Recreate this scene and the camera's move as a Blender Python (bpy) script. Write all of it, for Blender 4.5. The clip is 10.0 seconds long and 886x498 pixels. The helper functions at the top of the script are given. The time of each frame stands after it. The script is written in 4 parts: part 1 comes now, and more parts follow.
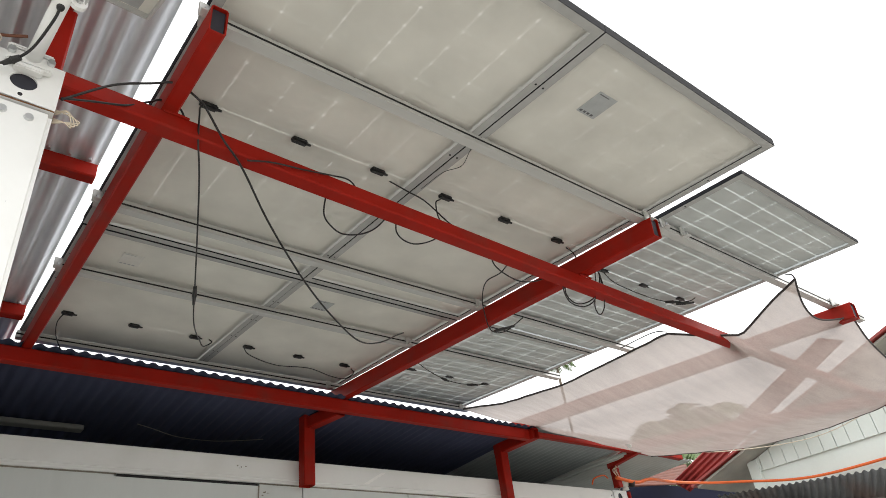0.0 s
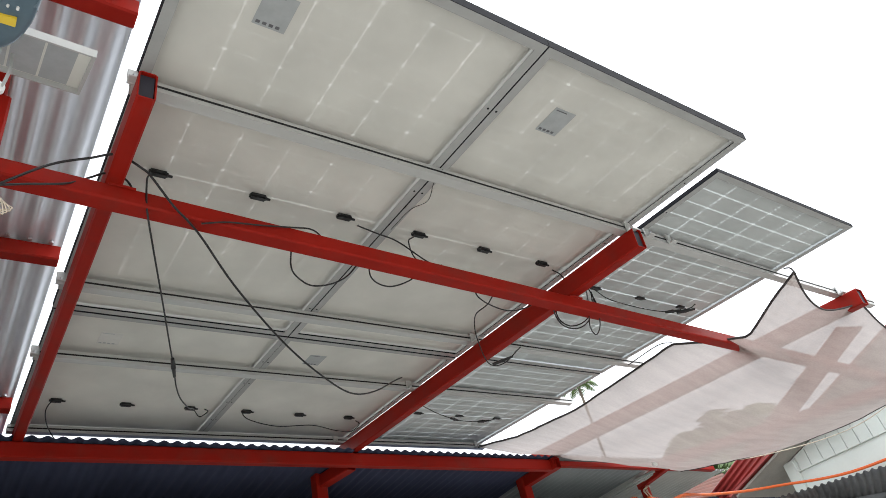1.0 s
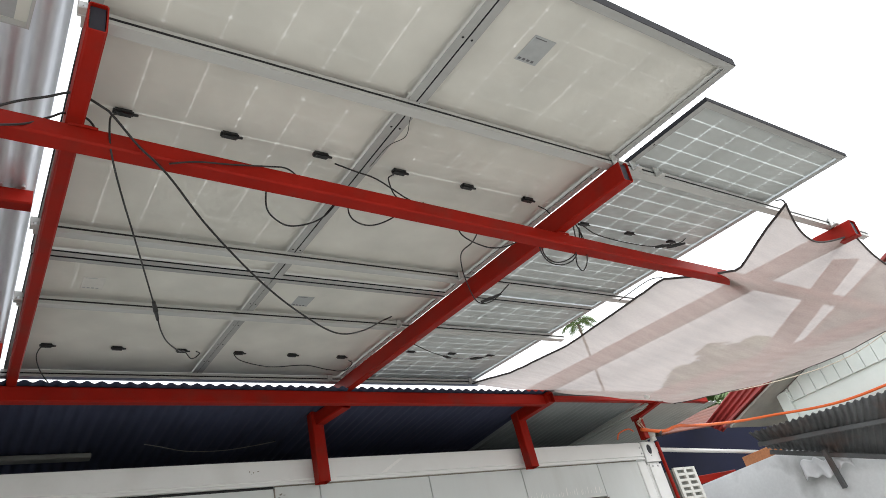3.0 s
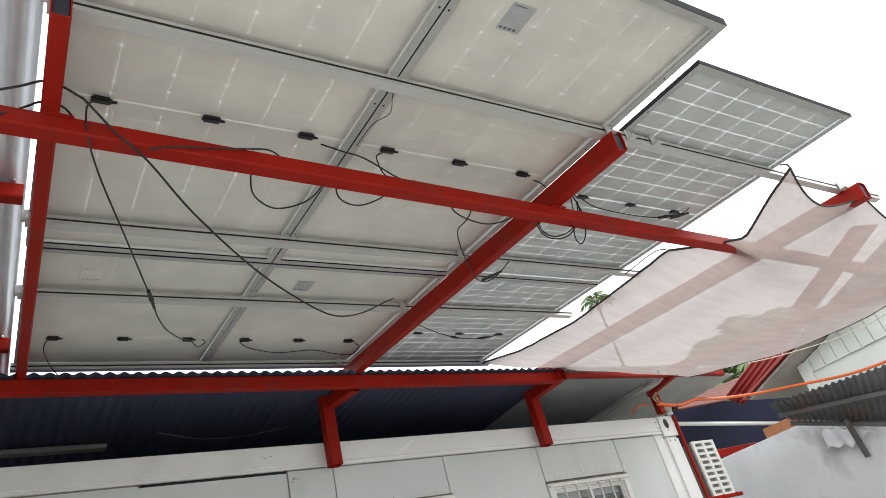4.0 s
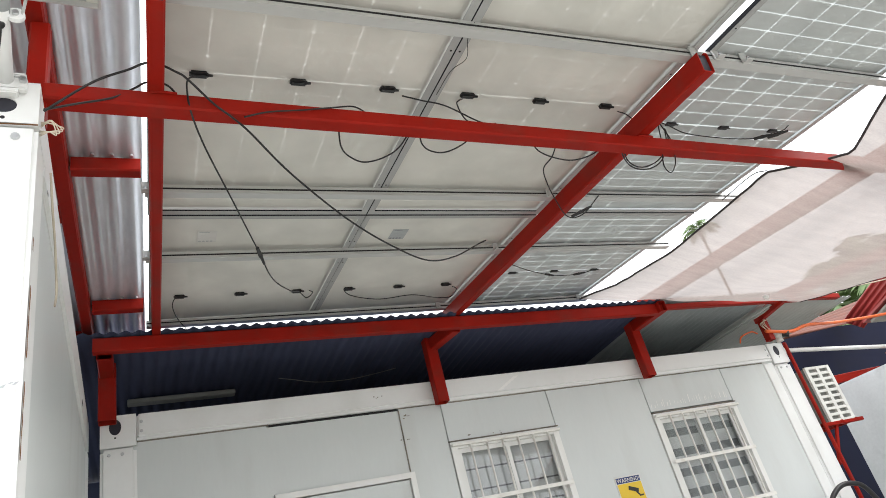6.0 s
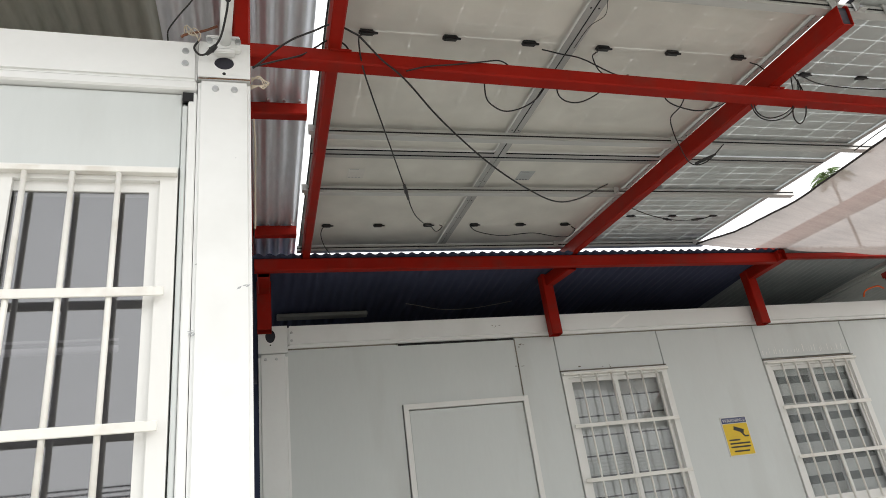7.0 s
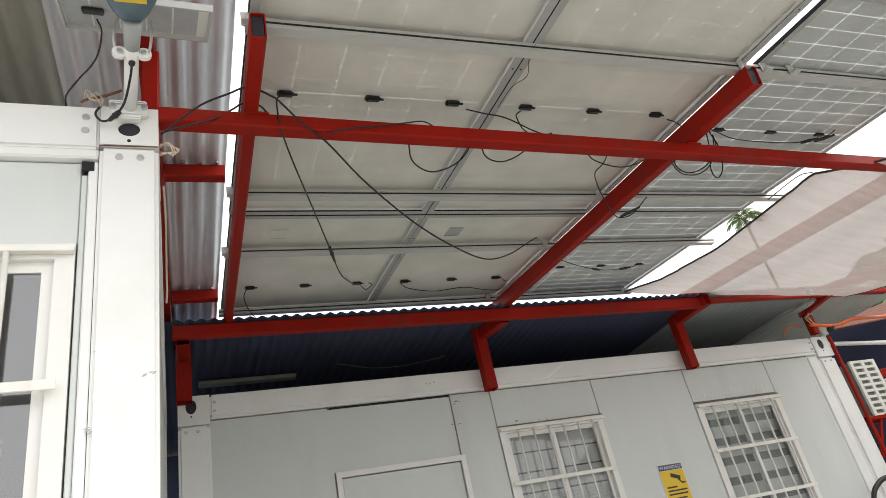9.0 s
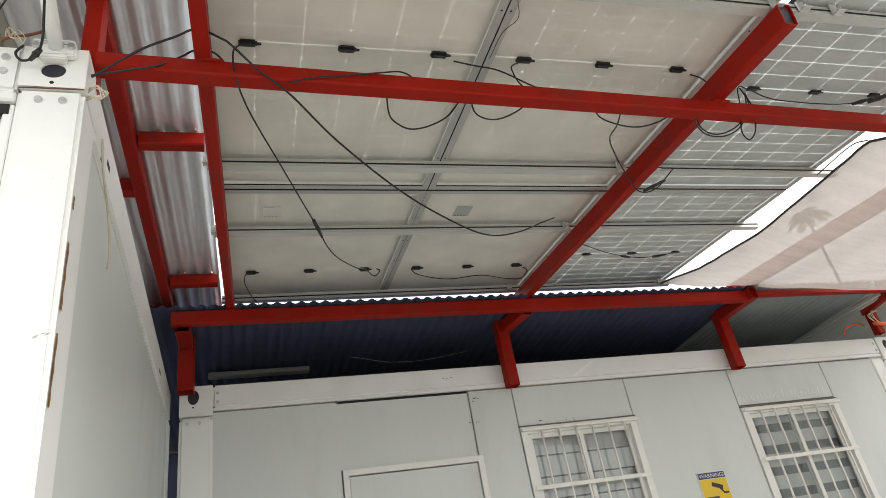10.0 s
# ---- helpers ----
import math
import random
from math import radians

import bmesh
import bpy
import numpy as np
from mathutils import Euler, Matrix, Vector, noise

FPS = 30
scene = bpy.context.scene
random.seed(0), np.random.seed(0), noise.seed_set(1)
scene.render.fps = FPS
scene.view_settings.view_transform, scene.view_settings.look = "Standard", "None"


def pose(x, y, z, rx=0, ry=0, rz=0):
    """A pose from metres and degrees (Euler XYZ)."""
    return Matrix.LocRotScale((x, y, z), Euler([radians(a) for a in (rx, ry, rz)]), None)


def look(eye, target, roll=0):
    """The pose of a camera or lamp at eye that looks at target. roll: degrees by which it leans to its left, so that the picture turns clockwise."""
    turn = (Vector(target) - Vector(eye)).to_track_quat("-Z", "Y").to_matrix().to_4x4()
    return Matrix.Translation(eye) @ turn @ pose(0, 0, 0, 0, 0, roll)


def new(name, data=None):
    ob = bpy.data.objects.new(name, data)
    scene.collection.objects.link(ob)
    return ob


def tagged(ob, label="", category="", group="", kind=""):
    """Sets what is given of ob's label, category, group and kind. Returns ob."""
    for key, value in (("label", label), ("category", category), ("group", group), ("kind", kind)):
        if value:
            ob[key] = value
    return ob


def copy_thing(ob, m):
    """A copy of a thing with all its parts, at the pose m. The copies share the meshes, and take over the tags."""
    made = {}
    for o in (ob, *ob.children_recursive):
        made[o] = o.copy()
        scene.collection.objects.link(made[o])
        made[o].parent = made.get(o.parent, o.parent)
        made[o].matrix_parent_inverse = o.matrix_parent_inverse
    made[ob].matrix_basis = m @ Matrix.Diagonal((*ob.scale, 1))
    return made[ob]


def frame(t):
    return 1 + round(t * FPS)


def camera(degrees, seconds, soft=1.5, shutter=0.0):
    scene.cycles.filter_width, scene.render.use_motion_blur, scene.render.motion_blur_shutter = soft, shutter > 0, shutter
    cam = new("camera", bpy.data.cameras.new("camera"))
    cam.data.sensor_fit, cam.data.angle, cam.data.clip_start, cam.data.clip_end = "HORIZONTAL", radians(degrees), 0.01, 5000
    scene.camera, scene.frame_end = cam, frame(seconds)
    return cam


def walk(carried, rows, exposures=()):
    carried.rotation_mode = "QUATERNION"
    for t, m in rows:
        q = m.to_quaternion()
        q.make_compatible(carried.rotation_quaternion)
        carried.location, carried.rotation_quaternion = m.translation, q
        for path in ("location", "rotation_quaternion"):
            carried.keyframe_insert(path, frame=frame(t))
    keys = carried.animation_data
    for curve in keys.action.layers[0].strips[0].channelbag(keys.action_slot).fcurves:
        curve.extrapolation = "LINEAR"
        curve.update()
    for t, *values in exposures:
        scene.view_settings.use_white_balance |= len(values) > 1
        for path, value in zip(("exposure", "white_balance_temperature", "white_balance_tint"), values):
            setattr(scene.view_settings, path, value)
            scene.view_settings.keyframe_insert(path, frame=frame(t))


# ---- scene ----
cam = camera(66.4, 10.0, soft=0.6)
PATH = [
    (0, (-0.185, 1.522, 1.28), (0.937, 2.772, 2.365), -7.7),
    (0.5, (-0.092, 1.511, 1.293), (0.979, 2.742, 2.45), -11.4),
    (1, (-0.029, 1.496, 1.315), (1.049, 2.705, 2.488), -14.8),
    (1.5, (-0.014, 1.498, 1.319), (1.078, 2.73, 2.455), -15.2),
    (2, (0.007, 1.5, 1.32), (1.118, 2.744, 2.424), -15.6),
    (2.5, (0.035, 1.493, 1.318), (1.15, 2.765, 2.384), -15.2),
    (3.8, (0.155, 1.485, 1.296), (1.218, 2.849, 2.301), -15.3),
    (4, (0.18, 1.471, 1.286), (1.239, 2.838, 2.292), -15.9),
    (4.5, (0.191, 1.438, 1.294), (1.227, 2.817, 2.305), -17.5),
    (5, (0.195, 1.415, 1.276), (1.273, 2.808, 2.224), -17.3),
    (5.5, (0.184, 1.429, 1.258), (1.211, 2.86, 2.206), -15.8),
    (6, (0.169, 1.403, 1.241), (0.985, 2.976, 2.169), -14.9),
    (6.2, (0.136, 1.367, 1.193), (0.802, 3.013, 2.115), -13.4),
    (7.3, (-0.084, 1.098, 1.114), (0.433, 2.853, 1.92), -7.7),
    (7.5, (-0.057, 1.056, 1.123), (0.509, 2.793, 1.937), -8.8),
    (8, (0.018, 0.983, 1.15), (0.608, 2.692, 2.004), -7.1),
    (8.5, (0.011, 1.078, 1.18), (0.622, 2.758, 2.077), -7.3),
    (9, (-0.009, 1.212, 1.218), (0.702, 2.844, 2.13), -12.7),
    (9.5, (0.12, 1.319, 1.163), (0.696, 2.99, 2.1), -10.2),
    (10, (0.353, 1.466, 1.182), (0.91, 3.131, 2.141), -10.3),
]
walk(cam, [(t, look(eye, target, roll)) for t, eye, target, roll in PATH],
     [(0.0, -0.04, 6580, 10), (0.5, 0.0, 6340, 10), (1.0, 0.04, 6220, 10), (2.5, 0.06, 6280, 10), (4.5, 0.09, 6340, 10), (5.5, 0.15, 6340, 10), (6.0, 0.33, 6340, 10), (6.2, 0.33, 6400, 10), (7.3, -0.34, 6570, 10), (7.5, -0.32, 6570, 10), (8.5, -0.15, 6570, 10), (9.0, -0.15, 6630, 10), (9.5, -0.17, 6630, 10), (10.0, 0.04, 6700, 8)])

# ---- world, sun, exposure ----
world = bpy.data.worlds.new("overcast_sky")
scene.world = world
world.use_nodes = True
wn, wl = world.node_tree.nodes, world.node_tree.links
wn.clear()
sky = wn.new("ShaderNodeTexSky")
sky.sky_type = "NISHITA"
sky.sun_disc = False
sky.sun_elevation = radians(40)
sky.sun_rotation = radians(128)
sky.dust_density = 6.0
veil = wn.new("ShaderNodeMix")
veil.data_type = "RGBA"
veil.inputs[0].default_value = 0.88
veil.inputs[7].default_value = (19.6, 19.9, 20.0, 1)
bgd = wn.new("ShaderNodeBackground")
bgd.inputs[1].default_value = 0.1
wout = wn.new("ShaderNodeOutputWorld")
wl.new(sky.outputs[0], veil.inputs[6])
wl.new(veil.outputs[2], bgd.inputs[0])
wl.new(bgd.outputs[0], wout.inputs[0])

sun = new("sun", bpy.data.lights.new("sun", "SUN"))
sun.data.energy = 1.8
sun.data.angle = radians(45)
sun.data.color = (1.0, 0.97, 0.93)
sun.matrix_world = look((9, -7, 9.5), (0, 0, 0))


# ---- materials ----
def material(name, base, rough=0.6, metal=0.0, vary=0.12, scale=6.0, grain=90.0, bump=0.15, stain=None, stain_amount=0.0, stain_scale=3.0, coat=0.0, random=0.0, stretch=(1, 1, 1)):
    m = bpy.data.materials.new(name)
    m.use_nodes = True
    n, l = m.node_tree.nodes, m.node_tree.links
    b = n["Principled BSDF"]
    tc = n.new("ShaderNodeTexCoord")
    mp = n.new("ShaderNodeMapping")
    mp.inputs["Scale"].default_value = stretch
    l.new(tc.outputs["Object"], mp.inputs[0])
    big, fine = n.new("ShaderNodeTexNoise"), n.new("ShaderNodeTexNoise")
    big.inputs["Scale"].default_value, big.inputs["Detail"].default_value = scale, 5
    fine.inputs["Scale"].default_value, fine.inputs["Detail"].default_value = grain, 3
    l.new(mp.outputs[0], big.inputs["Vector"])
    l.new(mp.outputs[0], fine.inputs["Vector"])
    add = n.new("ShaderNodeMath")
    add.operation = "MULTIPLY_ADD"
    add.inputs[1].default_value = 0.35
    l.new(fine.outputs[0], add.inputs[0])
    l.new(big.outputs[0], add.inputs[2])
    ramp = n.new("ShaderNodeMapRange")
    ramp.inputs[1].default_value, ramp.inputs[2].default_value = 0.35, 1.0
    ramp.inputs[3].default_value, ramp.inputs[4].default_value = 1 - vary, 1 + vary
    l.new(add.outputs[0], ramp.inputs[0])
    hsv = n.new("ShaderNodeHueSaturation")
    hsv.inputs["Color"].default_value = (*base, 1)
    l.new(ramp.outputs[0], hsv.inputs["Value"])
    colour = hsv.outputs[0]
    if random:
        info = n.new("ShaderNodeObjectInfo")
        rr = n.new("ShaderNodeMapRange")
        rr.inputs[3].default_value, rr.inputs[4].default_value = 1 - random, 1 + random
        l.new(info.outputs["Random"], rr.inputs[0])
        h2 = n.new("ShaderNodeHueSaturation")
        l.new(colour, h2.inputs["Color"])
        l.new(rr.outputs[0], h2.inputs["Value"])
        colour = h2.outputs[0]
    if stain:
        sn = n.new("ShaderNodeTexNoise")
        sn.inputs["Scale"].default_value, sn.inputs["Detail"].default_value = stain_scale, 8
        l.new(mp.outputs[0], sn.inputs["Vector"])
        sr = n.new("ShaderNodeMapRange")
        sr.inputs[1].default_value, sr.inputs[2].default_value = 0.52, 0.75
        sr.inputs[4].default_value = stain_amount
        l.new(sn.outputs[0], sr.inputs[0])
        mx = n.new("ShaderNodeMix")
        mx.data_type = "RGBA"
        mx.inputs[7].default_value = (*stain, 1)
        l.new(sr.outputs[0], mx.inputs[0])
        l.new(colour, mx.inputs[6])
        colour = mx.outputs[2]
    l.new(colour, b.inputs["Base Color"])
    rg = n.new("ShaderNodeMapRange")
    rg.inputs[3].default_value, rg.inputs[4].default_value = max(0.02, rough - 0.1), min(1, rough + 0.1)
    l.new(big.outputs[0], rg.inputs[0])
    l.new(rg.outputs[0], b.inputs["Roughness"])
    b.inputs["Metallic"].default_value = metal
    b.inputs["Coat Weight"].default_value = coat
    if bump:
        bp = n.new("ShaderNodeBump")
        bp.inputs["Strength"].default_value = bump
        bp.inputs["Distance"].default_value = 0.002
        l.new(add.outputs[0], bp.inputs["Height"])
        l.new(bp.outputs[0], b.inputs["Normal"])
    return m


def sheet_material(name, colour, translucent, clear, weave=0.0):
    """A thin sheet that passes part of the light: diffuse, translucent and clear shares, with an optional woven variation."""
    m = bpy.data.materials.new(name)
    m.use_nodes = True
    n, l = m.node_tree.nodes, m.node_tree.links
    n.clear()
    out = n.new("ShaderNodeOutputMaterial")
    d, t, c = n.new("ShaderNodeBsdfDiffuse"), n.new("ShaderNodeBsdfTranslucent"), n.new("ShaderNodeBsdfTransparent")
    tc = n.new("ShaderNodeTexCoord")
    nz = n.new("ShaderNodeTexNoise")
    nz.inputs["Scale"].default_value, nz.inputs["Detail"].default_value = 3.5, 6
    mp = n.new("ShaderNodeMapping")
    mp.inputs["Scale"].default_value = (1, 6, 1) if weave else (1, 1, 1)
    l.new(tc.outputs["Object"], mp.inputs[0])
    l.new(mp.outputs[0], nz.inputs["Vector"])
    mr = n.new("ShaderNodeMapRange")
    mr.inputs[1].default_value, mr.inputs[2].default_value = 0.3, 0.7
    mr.inputs[3].default_value, mr.inputs[4].default_value = 0.9, 1.06
    l.new(nz.outputs[0], mr.inputs[0])
    hs = n.new("ShaderNodeHueSaturation")
    hs.inputs["Color"].default_value = (*colour, 1)
    l.new(mr.outputs[0], hs.inputs["Value"])
    l.new(hs.outputs[0], d.inputs[0])
    l.new(hs.outputs[0], t.inputs[0])
    m1, m2 = n.new("ShaderNodeMixShader"), n.new("ShaderNodeMixShader")
    m1.inputs[0].default_value = translucent
    l.new(d.outputs[0], m1.inputs[1])
    l.new(t.outputs[0], m1.inputs[2])
    m2.inputs[0].default_value = clear
    if weave:
        wv = n.new("ShaderNodeTexNoise")
        wv.inputs["Scale"].default_value, wv.inputs["Detail"].default_value = 26, 4
        mp2 = n.new("ShaderNodeMapping")
        mp2.inputs["Scale"].default_value = (2.0, 7, 1)
        l.new(tc.outputs["Object"], mp2.inputs[0])
        l.new(mp2.outputs[0], wv.inputs["Vector"])
        r2 = n.new("ShaderNodeMapRange")
        r2.inputs[1].default_value, r2.inputs[2].default_value = 0.3, 0.7
        r2.inputs[3].default_value, r2.inputs[4].default_value = max(0, clear - weave), clear + weave
        l.new(wv.outputs[0], r2.inputs[0])
        l.new(r2.outputs[0], m2.inputs[0])
    l.new(m1.outputs[0], m2.inputs[1])
    l.new(c.outputs[0], m2.inputs[2])
    l.new(m2.outputs[0], out.inputs[0])
    return m


def glass_material(name, tint, gloss):
    m = bpy.data.materials.new(name)
    m.use_nodes = True
    n, l = m.node_tree.nodes, m.node_tree.links
    n.clear()
    out = n.new("ShaderNodeOutputMaterial")
    tr, gl, mx, fr = n.new("ShaderNodeBsdfTransparent"), n.new("ShaderNodeBsdfGlossy"), n.new("ShaderNodeMixShader"), n.new("ShaderNodeLayerWeight")
    tr.inputs[0].default_value = (*tint, 1)
    gl.inputs["Roughness"].default_value = 0.02
    pw, ad = n.new("ShaderNodeMath"), n.new("ShaderNodeMath")
    pw.operation, ad.operation = "POWER", "ADD"
    pw.inputs[1].default_value = 4.0
    ad.inputs[1].default_value = gloss
    ad.use_clamp = True
    l.new(fr.outputs["Facing"], pw.inputs[0])
    l.new(pw.outputs[0], ad.inputs[0])
    l.new(ad.outputs[0], mx.inputs[0])
    l.new(tr.outputs[0], mx.inputs[1])
    l.new(gl.outputs[0], mx.inputs[2])
    l.new(mx.outputs[0], out.inputs[0])
    return m


RED = material("red_oxide_paint", (0.285, 0.0105, 0.0045), 0.52, 0, 0.16, 5, 60, 0.12, (0.16, 0.03, 0.02), 0.5, 7, random=0.06)
RED.node_tree.nodes["Principled BSDF"].inputs["Specular IOR Level"].default_value = 0.14
# Near-black colour for the shade inside corner holes and rafter ends.
DARK_HOLLOW = material("dark_hollow", (0.022, 0.022, 0.034), 0.6, 0.0, 0.3)
WHITE = material("white_container_enamel", (0.84, 0.85, 0.845), 0.36, 0, 0.03, 2.0, 40, 0.03, (0.50, 0.49, 0.44), 0.22, 2.2)
PANEL = material("white_sandwich_panel", (0.64, 0.672, 0.668), 0.42, 0, 0.04, 1.3, 25, 0.03, (0.44, 0.44, 0.41), 0.30, 1.7, stretch=(2.2, 2.2, 0.45))
PVC = material("white_window_plastic", (0.80, 0.80, 0.78), 0.35, 0, 0.03, 4, 50, 0.0)
BAR = material("cream_painted_bar", (0.82, 0.81, 0.77), 0.4, 0, 0.06, 9, 60, 0.05, (0.45, 0.36, 0.26), 0.35, 12)
SCUFF = material("bright_scuff", (0.93, 0.93, 0.92), 0.3, 0, 0.03, 20)
SEAL = material("grubby_sealant", (0.20, 0.18, 0.15), 0.8, 0, 0.5, 9, 60, 0.1)
RUST = material("rust_streak", (0.20, 0.09, 0.035), 0.85, 0, 0.4, 20, 90, 0.3)
DARK = material("dark_gap", (0.012, 0.012, 0.014), 0.8, 0, 0.1)
ALU = material("mill_aluminium", (0.56, 0.565, 0.555), 0.45, 0.35, 0.08, 8, 70, 0.05, stretch=(0.2, 1, 1))
ZINC = material("zinc_plated_bolt", (0.6, 0.61, 0.62), 0.35, 0.9, 0.1, 20)
CELL = material("solar_cell", (0.012, 0.014, 0.022), 0.35, 0, 0.15, 12)
BACKSHEET = sheet_material("white_backsheet", (0.80, 0.79, 0.74), 0.14, 0.0)
FRAME = material("anodised_frame", (0.41, 0.415, 0.41), 0.55, 0.1, 0.1, 10, 70, 0.04)
BACKSHEET_THIN = sheet_material("thin_backsheet", (0.76, 0.80, 0.80), 0.30, 0.0)
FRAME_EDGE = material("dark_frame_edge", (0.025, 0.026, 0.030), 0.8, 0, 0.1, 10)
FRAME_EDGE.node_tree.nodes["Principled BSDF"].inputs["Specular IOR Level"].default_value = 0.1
LABEL = material("silver_rating_label", (0.42, 0.44, 0.45), 0.5, 0.1, 0.1, 30)
LABEL_PALE = material("faded_rating_label", (0.70, 0.69, 0.66), 0.6, 0, 0.06, 30)
LABEL_INK = material("label_ink", (0.12, 0.12, 0.13), 0.6, 0, 0.1)
BLACK = material("black_plastic", (0.014, 0.014, 0.015), 0.45, 0, 0.15, 20)
CABLE = material("black_cable_sheath", (0.012, 0.012, 0.013), 0.5, 0, 0.15, 20)
GALV = material("galvanised_sheet", (0.76, 0.78, 0.82), 0.36, 0.55, 0.2, 4, 60, 0.05, (0.40, 0.27, 0.22), 0.22, 1.6, stretch=(1, 0.25, 1))
GALV_DULL = material("weathered_galvanised_sheet", (0.44, 0.44, 0.38), 0.5, 0.5, 0.25, 3, 60, 0.06, (0.13, 0.10, 0.08), 0.4, 1.6, stretch=(1, 0.25, 1))
# The dark navy carries the deep shade of the low roof's underside.
NAVY = material("shaded_navy_sheet", (0.046, 0.053, 0.092), 0.8, 0, 0.2, 2, 40, 0.02, (0.045, 0.052, 0.085), 0.4, 2.2, stretch=(1, 0.3, 1))
NAVY.node_tree.nodes["Principled BSDF"].inputs["Specular IOR Level"].default_value = 0.2
AWNING = material("dark_corrugated_sheet", (0.12, 0.125, 0.127), 0.6, 0.2, 0.3, 3, 40, 0.1, (0.16, 0.07, 0.04), 0.5, 2.4)
# Near-black because the shade under the neighbour's roof is in the colour.
SHADE_NAVY = material("shaded_tarp_navy", (0.008, 0.010, 0.026), 0.8, 0, 0.3, 2)
SHADE_NAVY.node_tree.nodes["Principled BSDF"].inputs["Specular IOR Level"].default_value = 0.1
GREY_SHEET = material("grey_painted_sheet", (0.22, 0.245, 0.25), 0.5, 0.0, 0.2, 2, 40, 0.05)
PALE_METAL = material("pale_sheet_metal", (0.78, 0.79, 0.80), 0.4, 0.2, 0.1, 8)
PALE_SHEET = material("pale_fibre_sheet", (0.45, 0.47, 0.45), 0.6, 0, 0.15, 3)
NET = sheet_material("beige_shade_net", (0.46, 0.40, 0.373), 0.43, 0.12, 0.065)
NET_EDGE = material("dark_net_hem", (0.05, 0.04, 0.04), 0.8, 0, 0.2)
CONCRETE = material("weathered_concrete", (0.74, 0.755, 0.76), 0.9, 0, 0.14, 1.6, 30, 0.5, (0.17, 0.175, 0.16), 0.85, 1.6)
YARD = material("yard_concrete", (0.46, 0.44, 0.40), 0.9, 0, 0.15, 0.8, 40, 0.4, (0.3, 0.28, 0.25), 0.5, 0.7)
HOUSE = material("mint_white_render", (0.74, 0.78, 0.73), 0.75, 0, 0.05, 1.5, 40, 0.1, (0.5, 0.52, 0.46), 0.3, 1.2)
REDROOF = material("red_roof_sheet", (0.30, 0.035, 0.03), 0.45, 0, 0.2, 4, 50, 0.1, (0.12, 0.04, 0.03), 0.5, 3)
RUSTROOF = material("rusty_roof_sheet", (0.16, 0.055, 0.035), 0.7, 0.1, 0.3, 3, 40, 0.2)
ORANGE = material("orange_hose_rubber", (0.75, 0.13, 0.02), 0.45, 0, 0.08, 10)
WOOD = material("orange_brown_plank", (0.42, 0.17, 0.07), 0.7, 0, 0.25, 5, 60, 0.2, stretch=(1, 8, 8))
GREY_PLANK = material("grey_fascia_board", (0.36, 0.34, 0.30), 0.8, 0, 0.2, 4, 50, 0.2)
LEAF = material("palm_leaf", (0.12, 0.19, 0.06), 0.5, 0, 0.4, 6, random=0.2)
BARK = material("palm_bark", (0.16, 0.13, 0.10), 0.9, 0, 0.3, 9)
GLASS = glass_material("window_glass", (0.90, 0.91, 0.92), 0.05)
MODULE_GLASS = glass_material("module_glass", (0.97, 0.98, 0.98), 0.03)
TINTED = glass_material("grey_tinted_glass", (0.60, 0.60, 0.63), 0.22)
ROOM = material("grey_curtain", (0.20, 0.195, 0.20), 0.9, 0, 0.08, 2)
BLIND = material("white_blind", (0.66, 0.67, 0.645), 0.8, 0, 0.06, 5)
BLIND_GREY = material("grey_blind_band", (0.22, 0.23, 0.225), 0.8, 0, 0.06, 5)
AC_WHITE = material("white_ac_plastic", (0.72, 0.72, 0.68), 0.45, 0, 0.05, 6)
AC_GREY = material("grey_ac_metal", (0.20, 0.205, 0.19), 0.5, 0.2, 0.12, 6)
YELLOW = material("yellow_sign", (0.75, 0.52, 0.03), 0.45, 0, 0.06, 10)
BLUE = material("blue_sign_header", (0.02, 0.04, 0.16), 0.45, 0, 0.06, 10)
INK = material("dark_sign_ink", (0.03, 0.03, 0.03), 0.5, 0, 0.05)
STRING = material("pale_string", (0.55, 0.48, 0.38), 0.9, 0, 0.2, 20)
BROWN_WIRE = material("brown_wire", (0.16, 0.06, 0.03), 0.7, 0, 0.2, 20)
LAMP_BLUE = material("smoky_lamp_plastic", (0.10, 0.15, 0.19), 0.25, 0, 0.12, 8)
LAMP_GREY = material("grey_lamp_housing", (0.36, 0.38, 0.38), 0.4, 0.1, 0.08, 10)


# ---- building helpers ----
def thing(name, label, category, at=(0, 0, 0), group="", kind=""):
    e = new(name)
    e.empty_display_size = 0.1
    e.location = at
    return tagged(e, label, category, group, kind)


def part(name, bm, mat, parent=None, label="", smooth=False):
    """Links a bmesh, built in world coordinates, as one mesh object, under a thing or a part."""
    bmesh.ops.recalc_face_normals(bm, faces=bm.faces)
    me = bpy.data.meshes.new(name)
    bm.to_mesh(me)
    bm.free()
    me.materials.append(mat)
    if smooth:
        for p in me.polygons:
            p.use_smooth = True
    ob = new(name, me)
    if parent:
        ob.parent = parent
        ob.matrix_parent_inverse = world_of(parent).inverted()
    if label:
        tagged(ob, label)
    return ob


def world_of(ob):
    m = ob.matrix_basis.copy()
    while ob.parent:
        m = ob.parent.matrix_basis @ ob.matrix_parent_inverse @ m
        ob = ob.parent
    return m


def solo(name, bm, mat, label, category, group="", kind="", smooth=False):
    return tagged(part(name, bm, mat, None, "", smooth), label, category, group, kind)


